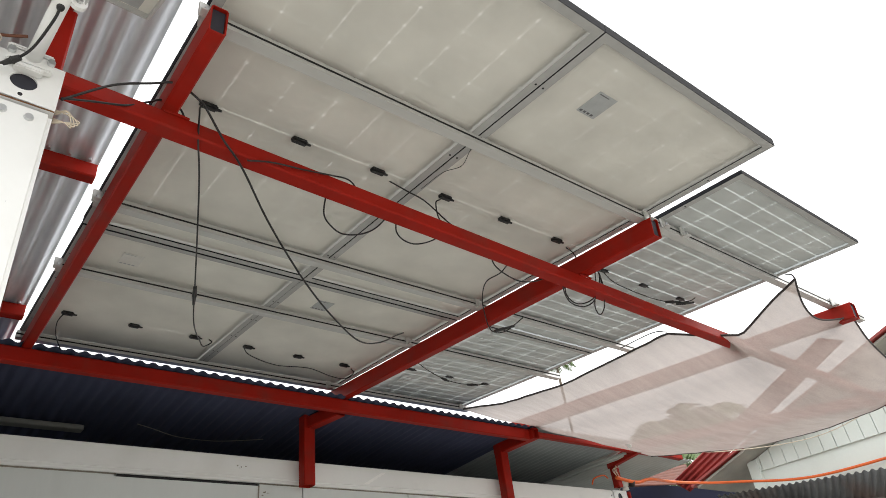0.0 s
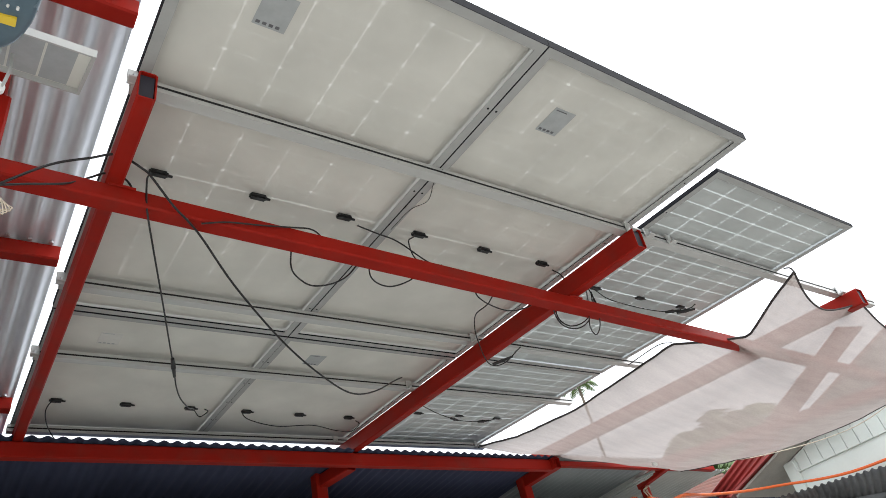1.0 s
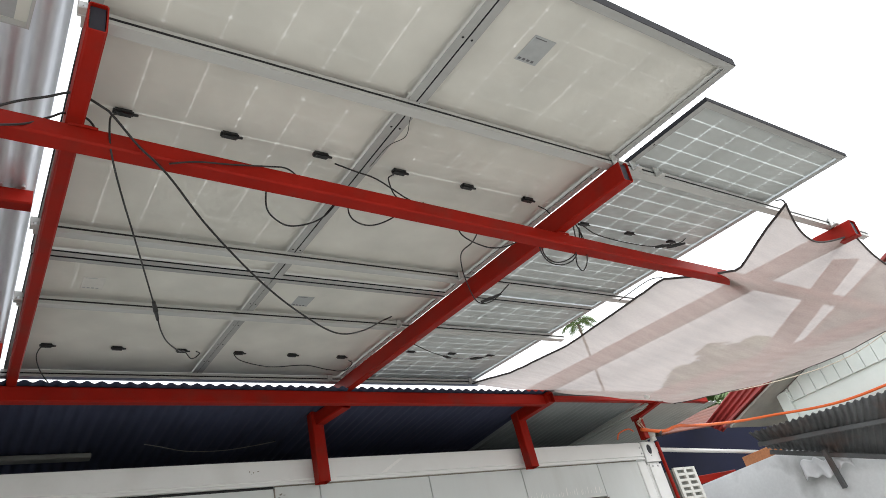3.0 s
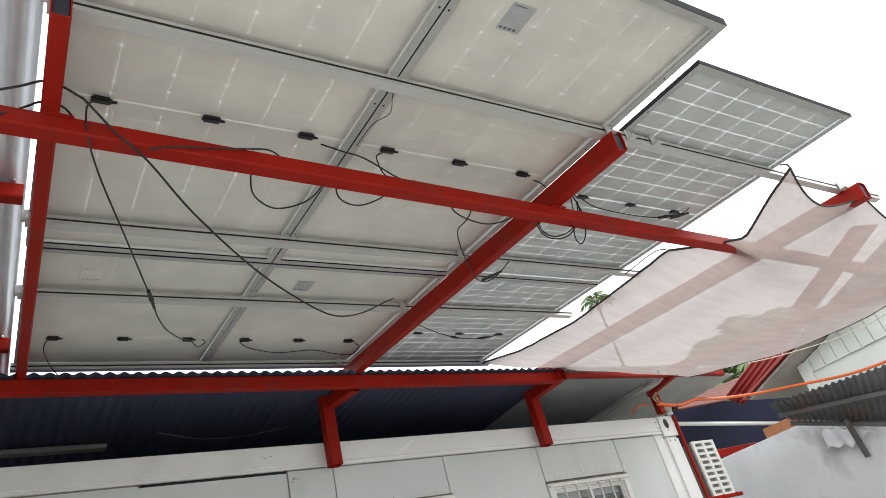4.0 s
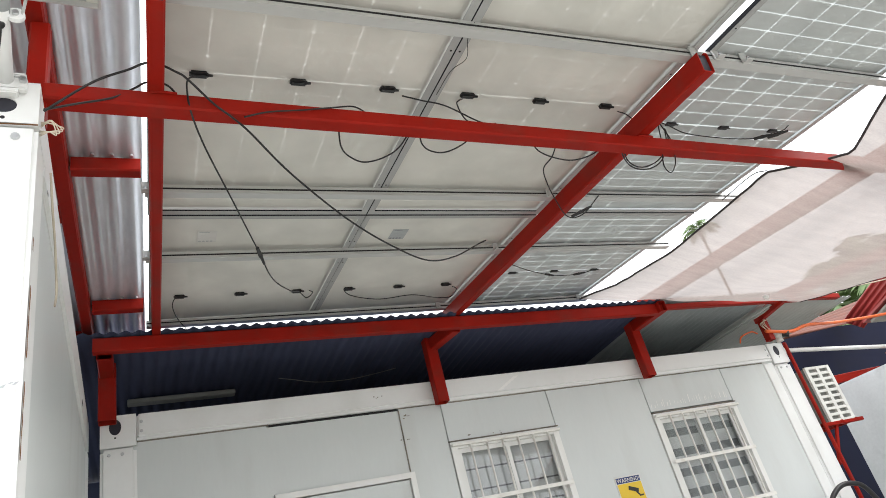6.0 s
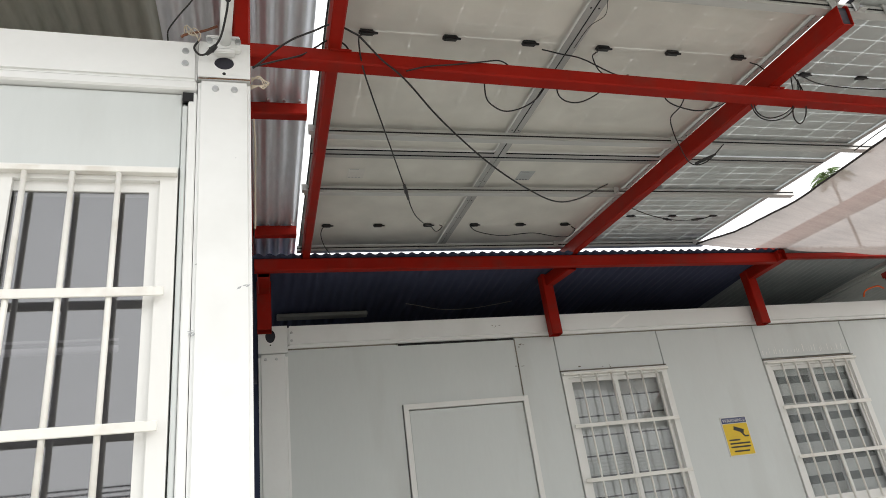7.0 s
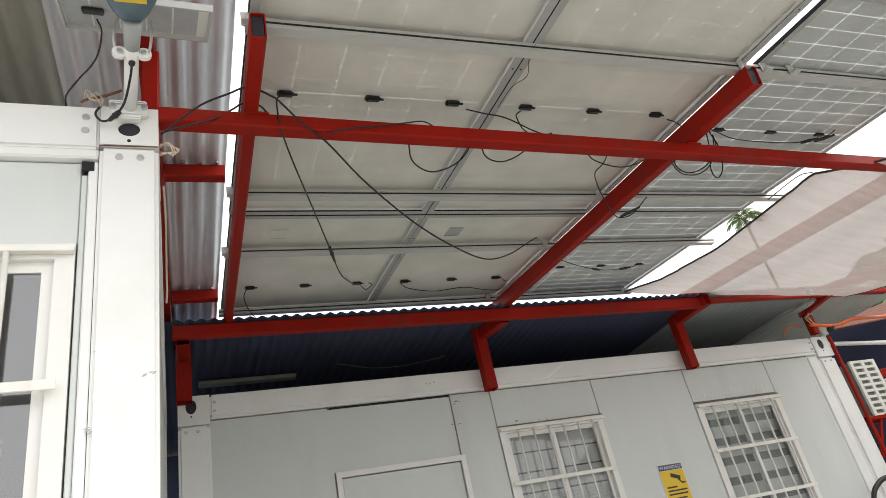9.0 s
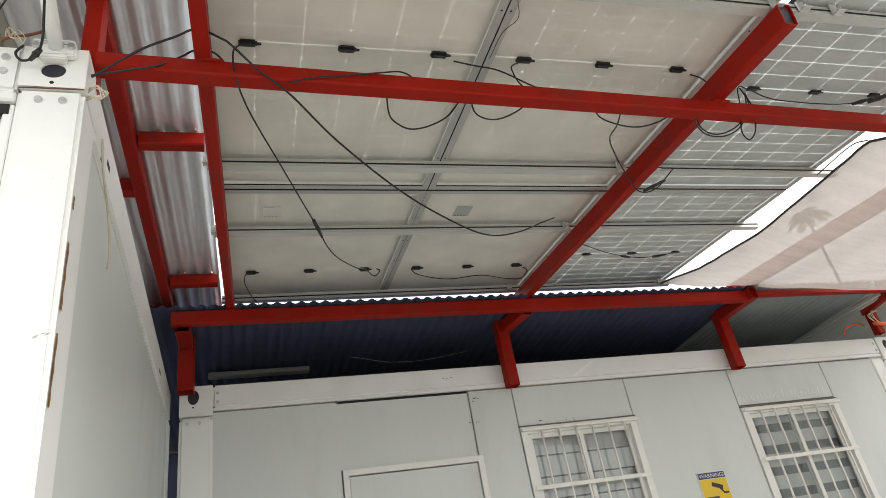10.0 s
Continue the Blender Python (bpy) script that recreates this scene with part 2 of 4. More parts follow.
def box(bm, x0, x1, y0, y1, z0, z1):
    v = [bm.verts.new((x, y, z)) for z in (z0, z1) for y in (y0, y1) for x in (x0, x1)]
    for f in ((0, 2, 3, 1), (4, 5, 7, 6), (0, 1, 5, 4), (2, 6, 7, 3), (0, 4, 6, 2), (1, 3, 7, 5)):
        bm.faces.new([v[i] for i in f])
    return bm


def bevelled(bm, r=0.004, seg=2):
    bmesh.ops.bevel(bm, geom=list(bm.edges), offset=r, segments=seg, affect="EDGES", clamp_overlap=True)
    return bm


def bx(x0, x1, y0, y1, z0, z1, r=0.004, seg=1):
    return bevelled(box(bmesh.new(), x0, x1, y0, y1, z0, z1), r, seg) if r else box(bmesh.new(), x0, x1, y0, y1, z0, z1)


def ring_frame(x0, x1, z0, z1, w, y0, y1, bottom=True):
    """A rectangular frame in the wall's plane as one closed mesh; without a bottom it is open like a door frame."""
    bm = bmesh.new()
    zb = z0 + w if bottom else z0
    outer, inner = [(x0, z0), (x0, z1), (x1, z1), (x1, z0)], [(x0 + w, zb), (x0 + w, z1 - w), (x1 - w, z1 - w), (x1 - w, zb)]
    of, ob_, nf, nb = ([bm.verts.new((x, y, z)) for x, z in ring] for ring, y in ((outer, y0), (outer, y1), (inner, y0), (inner, y1)))
    for k in range(4 if bottom else 3):
        j = (k + 1) % 4
        bm.faces.new((of[k], of[j], nf[j], nf[k]))
        bm.faces.new((ob_[k], nb[k], nb[j], ob_[j]))
        bm.faces.new((of[k], ob_[k], ob_[j], of[j]))
        bm.faces.new((nf[k], nf[j], nb[j], nb[k]))
    if not bottom:
        for k in (0, 3):
            bm.faces.new((of[k], nf[k], nb[k], ob_[k]))
    return bm


def frame_at(p0, p1, up=(0, 0, 1)):
    d = (Vector(p1) - Vector(p0)).normalized()
    s = d.cross(Vector(up)).normalized()
    return d, s, s.cross(d).normalized()


def tube_bar(bm, p0, p1, w, h, wall=0.004, up=(0, 0, 1)):
    """A square hollow section from p0 to p1 (centres), w wide and h deep, open at both ends, with rounded corners."""
    d, s, u = frame_at(p0, p1, up)
    def ring(p, ww, hh, c):
        pts = [(-ww + c, -hh), (ww - c, -hh), (ww, -hh + c), (ww, hh - c), (ww - c, hh), (-ww + c, hh), (-ww, hh - c), (-ww, -hh + c)]
        return [bm.verts.new(Vector(p) + s * a + u * b) for a, b in pts]
    c = 0.006
    o0, o1 = ring(p0, w / 2, h / 2, c), ring(p1, w / 2, h / 2, c)
    i0, i1 = ring(p0, w / 2 - wall, h / 2 - wall, c * 0.6), ring(p1, w / 2 - wall, h / 2 - wall, c * 0.6)
    for k in range(8):
        j = (k + 1) % 8
        bm.faces.new((o0[k], o0[j], o1[j], o1[k]))
        bm.faces.new((i0[k], i1[k], i1[j], i0[j]))
        bm.faces.new((o0[k], i0[k], i0[j], o0[j]))
        bm.faces.new((o1[k], o1[j], i1[j], i1[k]))
    return bm


def bar(bm, p0, p1, w, h, up=(0, 0, 1)):
    """A solid bar from p0 to p1."""
    d, s, u = frame_at(p0, p1, up)
    a = [bm.verts.new(Vector(p) + s * x * w / 2 + u * y * h / 2) for p in (p0, p1) for x, y in ((-1, -1), (1, -1), (1, 1), (-1, 1))]
    for f in ((3, 2, 1, 0), (4, 5, 6, 7), (0, 1, 5, 4), (1, 2, 6, 5), (2, 3, 7, 6), (3, 0, 4, 7)):
        bm.faces.new([a[i] for i in f])
    return bm


def cyl(bm, p0, p1, r0, r1=None, n=14):
    r1 = r0 if r1 is None else r1
    up = (0, 0, 1) if abs((Vector(p1) - Vector(p0)).normalized().z) < 0.95 else (0, 1, 0)
    d, s, u = frame_at(p0, p1, up)
    rings = [[bm.verts.new(Vector(p) + (s * math.cos(2 * math.pi * k / n) + u * math.sin(2 * math.pi * k / n)) * r) for k in range(n)] for p, r in ((p0, r0), (p1, r1))]
    for k in range(n):
        j = (k + 1) % n
        bm.faces.new((rings[0][k], rings[0][j], rings[1][j], rings[1][k]))
    bm.faces.new(rings[0][::-1])
    bm.faces.new(rings[1])
    return bm


def smooth_path(pts, sub=8):
    p = [Vector(q) for q in pts]
    p = [p[0] * 2 - p[1]] + p + [p[-1] * 2 - p[-2]]
    out = []
    for i in range(1, len(p) - 2):
        for k in range(sub):
            t = k / sub
            a, b, c, d = p[i - 1], p[i], p[i + 1], p[i + 2]
            out.append(0.5 * (2 * b + (c - a) * t + (2 * a - 5 * b + 4 * c - d) * t * t + (3 * b - a - 3 * c + d) * t ** 3))
    return out + [p[-2]]


def cord(bm, pts, r, n=7, sub=8):
    path = smooth_path(pts, sub) if sub else [Vector(q) for q in pts]
    rings, side = [], None
    for i, q in enumerate(path):
        d = (path[min(i + 1, len(path) - 1)] - path[max(i - 1, 0)]).normalized()
        if side is None:
            side = d.orthogonal().normalized()
        side = (side - d * side.dot(d)).normalized()
        u = d.cross(side)
        rings.append([bm.verts.new(q + (side * math.cos(2 * math.pi * k / n) + u * math.sin(2 * math.pi * k / n)) * r) for k in range(n)])
    for a, b in zip(rings, rings[1:]):
        for k in range(n):
            j = (k + 1) % n
            bm.faces.new((a[k], a[j], b[j], b[k]))
    bm.faces.new(rings[0][::-1])
    bm.faces.new(rings[-1])
    return bm


def corrugated(x0, x1, y0, y1, z_of, pitch=0.076, amp=0.009, steps=8, rows=6, shape=1.0):
    """A sheet with waves that run along y; z_of(x, y) gives its middle surface."""
    bm = bmesh.new()
    n = int((x1 - x0) / pitch * steps)
    grid = []
    for j in range(rows + 1):
        y = y0 + (y1 - y0) * j / rows
        row = []
        for i in range(n + 1):
            x = x0 + (x1 - x0) * i / n
            s = math.sin(2 * math.pi * (x - x0) / pitch)
            row.append(bm.verts.new((x, y, z_of(x, y) + amp * math.copysign(abs(s) ** shape, s))))
        grid.append(row)
    for a, b in zip(grid, grid[1:]):
        for i in range(n):
            bm.faces.new((a[i], a[i + 1], b[i + 1], b[i]))
    return bm


def thicken(ob, t):
    m = ob.modifiers.new("sheet", "SOLIDIFY")
    m.thickness = t
    m.offset = 0
    return ob


def S(y):
    """Height of the underside of the module frames over the yard."""
    return 3.06 + 0.083 * (y - 3.25)


# ---- ground ----
bm = bmesh.new()
g = 600
vs = [bm.verts.new(p) for p in ((-g, -g, 0), (g, -g, 0), (g, g, 0), (-g, g, 0))]
bm.faces.new(vs)
solo("ground", bm, YARD, "pale worn concrete yard", "ground", kind="structure")


# ---- container houses ----
def bolt(parent, x, y, z, r=0.011):
    b = bmesh.new()
    cyl(b, (x, y + 0.002, z), (x, y - 0.007, z), r, r * 0.8, 10)
    return part("bolt", b, ZINC, parent, smooth=False)


def corner_fitting(house, x0, x1, y, z0, z1, hole):
    """A cast corner block with an oval hole in the front."""
    bm = bmesh.new()
    cx, cz, rx, rz = hole
    n = 24
    outer, inner, back = [], [], []
    for k in range(n):
        c, s = math.cos(2 * math.pi * k / n), math.sin(2 * math.pi * k / n)
        q = 1 / max(abs(c), abs(s))
        outer.append(bm.verts.new(((x0 + x1) / 2 + c * q * (x1 - x0) / 2, y, (z0 + z1) / 2 + s * q * (z1 - z0) / 2)))
        inner.append(bm.verts.new((cx + rx * c, y, cz + rz * s)))
        back.append(bm.verts.new((cx + rx * c, y + 0.007, cz + rz * s)))
    for k in range(n):
        j = (k + 1) % n
        bm.faces.new((outer[k], outer[j], inner[j], inner[k]))
        bm.faces.new((inner[k], inner[j], back[j], back[k]))
    box(bm, x0, x1, y + 0.008, y + 0.2, z0, z1)
    f = part("corner_fitting", bm, WHITE, house, "white cast corner block with an oval hole")
    # Dark plate close behind the opening gives the hole its shade.
    b2 = bmesh.new()
    box(b2, cx - rx * 1.05, cx + rx * 1.05, y + 0.0055, y + 0.0078, cz - rz * 1.05, cz + rz * 1.05)
    part("hole_plate", b2, DARK_HOLLOW, f)
    b3 = bmesh.new()
    cyl(b3, (cx, y + 0.001, cz - rz - 0.018), (cx, y - 0.0004, cz - rz - 0.018), 0.006, None, 10)
    part("small_hole", b3, DARK, f)
    return f


def barred_window(house, x0, x1, z0, z1, y, bars, levels, blind, pane_glass=GLASS, forward=0.0):
    """A sliding window with a plastic frame and a welded grille in front."""
    w = 0.05
    bm = ring_frame(x0, x1, z0, z1, w, y - 0.012, y + 0.05)
    win = part("window", bm, PVC, house, "white sliding window behind a welded grille")
    xm = (x0 + x1) / 2
    for a, b, dy in ((x0 + w, xm + 0.02, 0.012 - forward), (xm - 0.02, x1 - w, 0.030 - forward)):
        t = 0.032
        bm = ring_frame(a, b, z0 + w, z1 - w, t, y + dy, y + dy + 0.016)
        part("sash", bm, PVC, win)
        p = part("pane", box(bmesh.new(), a + t, b - t, y + dy + 0.006, y + dy + 0.010, z0 + w + t, z1 - w - t), pane_glass, win)
        p.visible_shadow = False
    part("reveal", box(bmesh.new(), x0 + w, x1 - w, y + 0.098, y + 0.102, z0 + w, z1 - w), ROOM, win, "dull curtain behind the glass")
    if blind == "zebra":
        step = 0.165
        k = 0
        while z1 - 0.028 - k * step > z0 + 0.1:
            zt = z1 - 0.028 - k * step
            part("blind_slat", box(bmesh.new(), x0 + w, x1 - w, y + 0.085, y + 0.088, zt - 0.10, zt), BLIND, win, "white fabric band of a zebra blind")
            part("blind_slat", box(bmesh.new(), x0 + w, x1 - w, y + 0.090, y + 0.093, zt - step, zt - 0.10), BLIND_GREY, win, "grey fabric band of a zebra blind")
            k += 1
    elif blind == "pale":
        step = 0.150
        k = 0
        while z1 - 0.05 - k * step > z0 + 0.1:
            zt = z1 - 0.05 - k * step
            part("blind_slat", box(bmesh.new(), x0 + w, x1 - w, y + 0.085, y + 0.088, zt - step + 0.012, zt), BLIND, win)
            k += 1
    gy = y - 0.036 + forward * 0.4
    for xa, xb, za, zb in ((x0, x1, z1 - 0.036, z1 - 0.018), (x0, x1, z0, z0 + 0.018)):
        part("grille_rail", bx(xa, xb, gy - 0.010, y - 0.0125, za, zb, 0.002), BAR, win)
    for xb in bars:
        b = bmesh.new()
        cyl(b, (xb, gy, z0 + 0.005), (xb, gy, z1 - 0.036), 0.0085, None, 8)
        part("grille_bar", b, BAR, win, smooth=True)
    for z in levels:
        part("grille_rail", bx(x0 + 0.01, x1 - 0.022, gy - 0.0135, gy - 0.0075, z - 0.014, z + 0.014, 0.002), BAR, win)
    return win


# the long container house behind the canopy
HB = thing("container_house", "white prefabricated container house standing behind the solar canopy", "container house", (2.9, 6.0, 0))
FY = 6.0
part("core", bx(-0.05, 5.89, FY + 0.14, FY + 2.35, 0.16, 2.70, 0), PANEL, HB)
part("roof", bx(-0.06, 5.90, FY + 0.02, FY + 2.4, 2.705, 2.775, 0.006), WHITE, HB)
edges = [0.10, 0.918, 1.868, 2.205, 3.135, 4.085, 5.025, 5.72]
for a, b in zip(edges, edges[1:]):
    gap = 0.003
    if a == 0.10:
        part("wall_panel", bx(a + gap, b, FY + 0.03, FY + 0.12, 0.16, 2.632, 0), PANEL, HB)
    elif a == 0.918:
        part("wall_panel", bx(a, b - gap, FY + 0.03, FY + 0.12, 2.156, 2.601, 0), PANEL, HB)
    elif a in (2.205, 4.085):
        part("wall_panel", bx(a + gap, b - gap, FY + 0.03, FY + 0.12, 2.317, 2.632, 0.003), PANEL, HB)
        part("wall_panel", bx(a + gap, b - gap, FY + 0.03, FY + 0.12, 0.16, 1.098, 0.003), PANEL, HB)
    else:
        part("wall_panel", bx(a + gap, b - gap, FY + 0.03, FY + 0.12, 0.16, 2.632, 0.003), PANEL, HB)
rail = bmesh.new()
box(rail, 0.122, 5.70, FY, FY + 0.10, 2.638, 2.790)
bevelled(rail, 0.012, 3)
part("seal_strip", bx(1.862, 1.870, FY + 0.024, FY + 0.029, 2.16, 2.60, 0), SEAL, HB, "cracked brown sealant beside the door panel")
for x0, x1, z in ((2.20, 3.145, 2.3185), (4.08, 5.035, 2.2985)):
    part("seal_strip", bx(x0, x1, FY + 0.016, FY + 0.029, z, z + 0.007, 0), SEAL, HB, "grubby sealant over a window")
rng = random.Random(5)
for x, z, n in ((1.90, 2.55, 4), (1.885, 2.40, 3), (2.40, 2.335, 5), (2.62, 2.335, 4), (1.72, 2.70, 4)):
    y = FY - 0.0015 if z > 2.65 else FY + 0.0285
    for k in range(n):
        px, pz, w, h = x + rng.uniform(-0.04, 0.04), z + rng.uniform(-0.02, 0.02), rng.uniform(0.004, 0.016), rng.uniform(0.002, 0.006)
        spot = bmesh.new()
        spot.faces.new([spot.verts.new((px + w * a, y, pz + h * b)) for a, b in ((-1, -0.3), (0.1, -1), (1, 0.2), (-0.2, 1))])
        part("grime_spot", spot, SEAL, HB, "brown grime on the panel")
TOPR = part("top_rail", rail, WHITE, HB, "white steel top rail with a scuffed mark")
part("rail_lip", bx(0.122, 5.70, FY + 0.006, FY + 0.04, 2.620, 2.6375, 0.003), WHITE, TOPR)
# Sealant joint, kept dark so it also draws the rail lip's shadow.
part("seal_strip", bx(0.123, 0.93, FY + 0.022, FY + 0.029, 2.612, 2.6195, 0), SEAL, HB, "brown sealant line that also paints the shadow under the top rail")
part("seal_strip", bx(1.87, 5.57, FY + 0.022, FY + 0.029, 2.612, 2.6195, 0), SEAL, HB, "brown sealant line that also paints the shadow under the top rail")
part("bottom_rail", bx(0.12, 5.70, FY, FY + 0.12, 0.02, 0.158, 0.006), WHITE, HB)
for x0, x1, cx in ((-0.085, 0.120, 0.0), (5.705, 5.915, 5.80)):
    post = bmesh.new()
    box(post, x0, x1, FY + 0.004, FY + 0.2, 0.16, 2.585)
    part("corner_post", bevelled(post, 0.02, 3), WHITE, HB)
    corner_fitting(HB, x0, x1, FY - 0.002, 2.59, 2.79, (cx, 2.715, 0.035, 0.05))
    for dx in (-0.035, 0.04):
        bolt(HB, cx + dx, FY + 0.003, 2.545)
    for dz in (0.03, -0.03):
        bolt(HB, (0.15 if cx < 1 else 5.665), FY, 2.705 + dz)
part("stud_trim", bx(5.58, 5.70, FY + 0.018, FY + 0.06, 0.16, 2.605, 0.006), WHITE, HB)
# inset door with a blank panel over it
dm = ring_frame(0.926, 1.893, 0.16, 2.153, 0.038, FY + 0.012, FY + 0.10, False)
DOOR = part("door", dm, PVC, HB, "plain white door with an aluminium frame")
part("door_leaf", bx(0.968, 1.851, FY + 0.032, FY + 0.075, 0.17, 2.109, 0.004), PANEL, DOOR)
hm = bmesh.new()
cyl(hm, (1.76, FY + 0.03, 1.02), (1.76, FY - 0.03, 1.02), 0.012)
cyl(hm, (1.76, FY - 0.03, 1.02), (1.64, FY - 0.03, 1.02), 0.009)
part("door_handle", hm, ZINC, DOOR, smooth=True)
part("slit", bx(0.935, 1.862, FY + 0.034, FY + 0.038, 2.602, 2.6195, 0), DARK, HB, "dark open joint over the door panel")
barred_window(HB, 2.208, 3.137, 1.10, 2.315, FY + 0.03, [2.354 + 0.1335 * k for k in range(6)], (1.885, 1.49), "pale")
barred_window(HB, 4.088, 5.028, 1.10, 2.295, FY + 0.03, [4.236 + 0.1345 * k for k in range(6)], (1.885, 1.49), "zebra")

# the near container house
HL = thing("container_house", "white prefabricated container house with a bolted corner post", "container house", (-0.082, 3.08, 0))
LX, LY = -0.082, 3.08
part("core", box(bmesh.new(), LX - 6.0, LX - 0.05, LY + 0.14, LY + 3.1, 0.16, 2.70), PANEL, HL)
part("roof", bx(LX - 6.05, LX - 0.02, LY + 0.02, LY + 3.13, 2.705, 2.775, 0.006), WHITE, HL)
corner_fitting(HL, LX - 0.168, LX, LY - 0.002, 2.662, 2.812, (LX - 0.085, 2.725, 0.032, 0.028))
post = bmesh.new()
box(post, LX - 0.168, LX, LY + 0.003, LY + 0.18, 0.0, 2.659)
part("corner_post", bevelled(post, 0.012, 3), WHITE, HL, "white steel corner post with rust along its edge")
for dx in (-0.112, -0.052):
    bolt(HL, LX + dx, LY + 0.003, 2.617, 0.0125)
rail = bmesh.new()
box(rail, LX - 6.0, LX - 0.170, LY, LY + 0.12, 2.648, 2.812)
TR = part("top_rail", bevelled(rail, 0.008, 2), WHITE, HL)
part("rail_lip", bx(LX - 6.0, LX - 0.170, LY + 0.003, LY + 0.05, 2.612, 2.6475, 0.006), WHITE, TR)
for dz in (2.765, 2.713):
    bolt(HL, LX - 0.209, LY, dz, 0.0125)
rail = bmesh.new()
box(rail, LX - 0.12, LX, LY + 0.185, LY + 3.1, 2.62, 2.812)
part("side_rail", bevelled(rail, 0.01, 2), WHITE, HL)
for y, z, w, h in ((LY + 0.42, 2.705, 0.05, 0.022), (LY + 2.35, 2.69, 0.07, 0.02), (LY + 0.30, 2.64, 0.02, 0.012)):
    part("rail_slot", box(bmesh.new(), LX - 0.004, LX + 0.0008, y - w / 2, y + w / 2, z - h / 2, z + h / 2), DARK, HL, "dark slot in the side rail")
part("side_panel", bx(LX - 0.1, LX - 0.012, LY + 0.19, LY + 3.0, 0.0, 2.612, 0.004), PANEL, HL)
part("rear_post", bx(LX - 0.18, LX - 0.002, LY + 3.0, LY + 3.15, 0.0, 2.615, 0.01), WHITE, HL)
part("post_trim", bx(LX - 0.196, LX - 0.170, LY + 0.012, LY + 0.08, 0.0, 2.605, 0.004), WHITE, HL)
part("post_trim", bx(LX - 0.214, LX - 0.198, LY + 0.022, LY + 0.08, 0.0, 2.56, 0.003), PANEL, HL)
part("wall_panel", bx(LX - 1.16, LX - 0.216, LY + 0.03, LY + 0.12, 2.322, 2.608, 0.003), PANEL, HL)
part("wall_panel", bx(LX - 1.16, LX - 0.216, LY + 0.03, LY + 0.12, 0.0, 1.098, 0.003), PANEL, HL)
for k in range(5):
    part("wall_panel", bx(LX - 2.12 - 0.96 * k, LX - 1.163 - 0.96 * k, LY + 0.03, LY + 0.12, 0.0, 2.608, 0.003), PANEL, HL)
part("open_joint", bx(LX - 0.214, LX - 0.180, LY + 0.010, LY + 0.020, 2.568, 2.602, 0), DARK, HL, "dark open joint beside the post")
LW = barred_window(HL, LX - 1.155, LX - 0.219, 1.10, 2.318, LY + 0.03, [LX - 0.383 - 0.1255 * k for k in range(6)], (1.893, 1.517), "", TINTED, 0.024)
# Two white bars imitate a bright streak reflected in the glass.
for zr, rr in ((1.752, 0.011), (1.780, 0.004)):
    rod = cyl(bmesh.new(), (LX - 1.10, LY + 0.066, zr), (LX - 0.36, LY + 0.066, zr), rr, None, 8)
    part("curtain_rod", rod, PVC, LW, "thin white bar standing in for a reflection in the glass", smooth=True)
HL.rotation_euler = (0, 0, radians(1.4))

# ---- red steel canopy frame ----
CF = thing("canopy_frame", "red painted steel frame that carries the solar panels", "steel frame", (2.2, 4.3, 2.6))


def rafter(x0, y0, x1, y1, w, drop=0.095):
    bm = bmesh.new()
    tube_bar(bm, (x0, y0, S(y0) - drop), (x1, y1, S(y1) - drop), w, 0.10)
    r = part("rafter", bm, RED, CF)
    d = (Vector((x1, y1, S(y1))) - Vector((x0, y0, S(y0)))).normalized()
    a = Vector((x0, y0, S(y0) - drop)) + d * 0.010
    b2 = bmesh.new()
    bar(b2, a, a + d * 0.004, w - 0.012, 0.088)
    part("inner_plate", b2, DARK_HOLLOW, r)
    return r


rafter(0.223, 2.785, 0.250, 5.98, 0.050)
rafter(2.287, 2.815, 2.272, 5.98, 0.060)
rafter(4.200, 2.76, 4.160, 5.98, 0.076)
rafter(6.74, 2.90, 5.83, 5.98, 0.070)
part("front_beam", tube_bar(bmesh.new(), (-0.09, 3.208, 2.884), (6.6, 3.44, 2.868), 0.064, 0.064), RED, CF)
part("back_beam", tube_bar(bmesh.new(), (-0.10, 5.53, 3.062), (4.16, 5.53, 3.034), 0.06, 0.088), RED, CF)
part("back_beam", tube_bar(bmesh.new(), (4.16, 5.53, 3.050), (5.80, 5.53, 3.035), 0.05, 0.045), RED, CF)
for x, zf, lean, w in ((-0.04, 2.72, 0.0, 0.10), (2.176, 2.586, 0.08, 0.088), (4.118, 2.586, 0.01, 0.088), (5.69, 2.79, -0.15, 0.07)):
    part("post", tube_bar(bmesh.new(), (x, 5.91, zf), (x, 5.91, 3.085 if x > 3 else 3.09), w, w, up=(0, 1, 0)), RED, CF)
    part("outrigger", tube_bar(bmesh.new(), (x + lean, 5.5605 if x < 3 else 5.46, 3.035), (x, 5.96, 3.035), w * 0.85, 0.09), RED, CF)
for x, y in ((0.25, 3.218), (2.29, 3.292)):
    w = bmesh.new()
    cord(w, [(x - 0.04, y - 0.034, 2.908), (x, y - 0.036, 2.909), (x + 0.04, y - 0.034, 2.908)], 0.005, 6, 4)
    part("weld_bead", w, RED, CF)


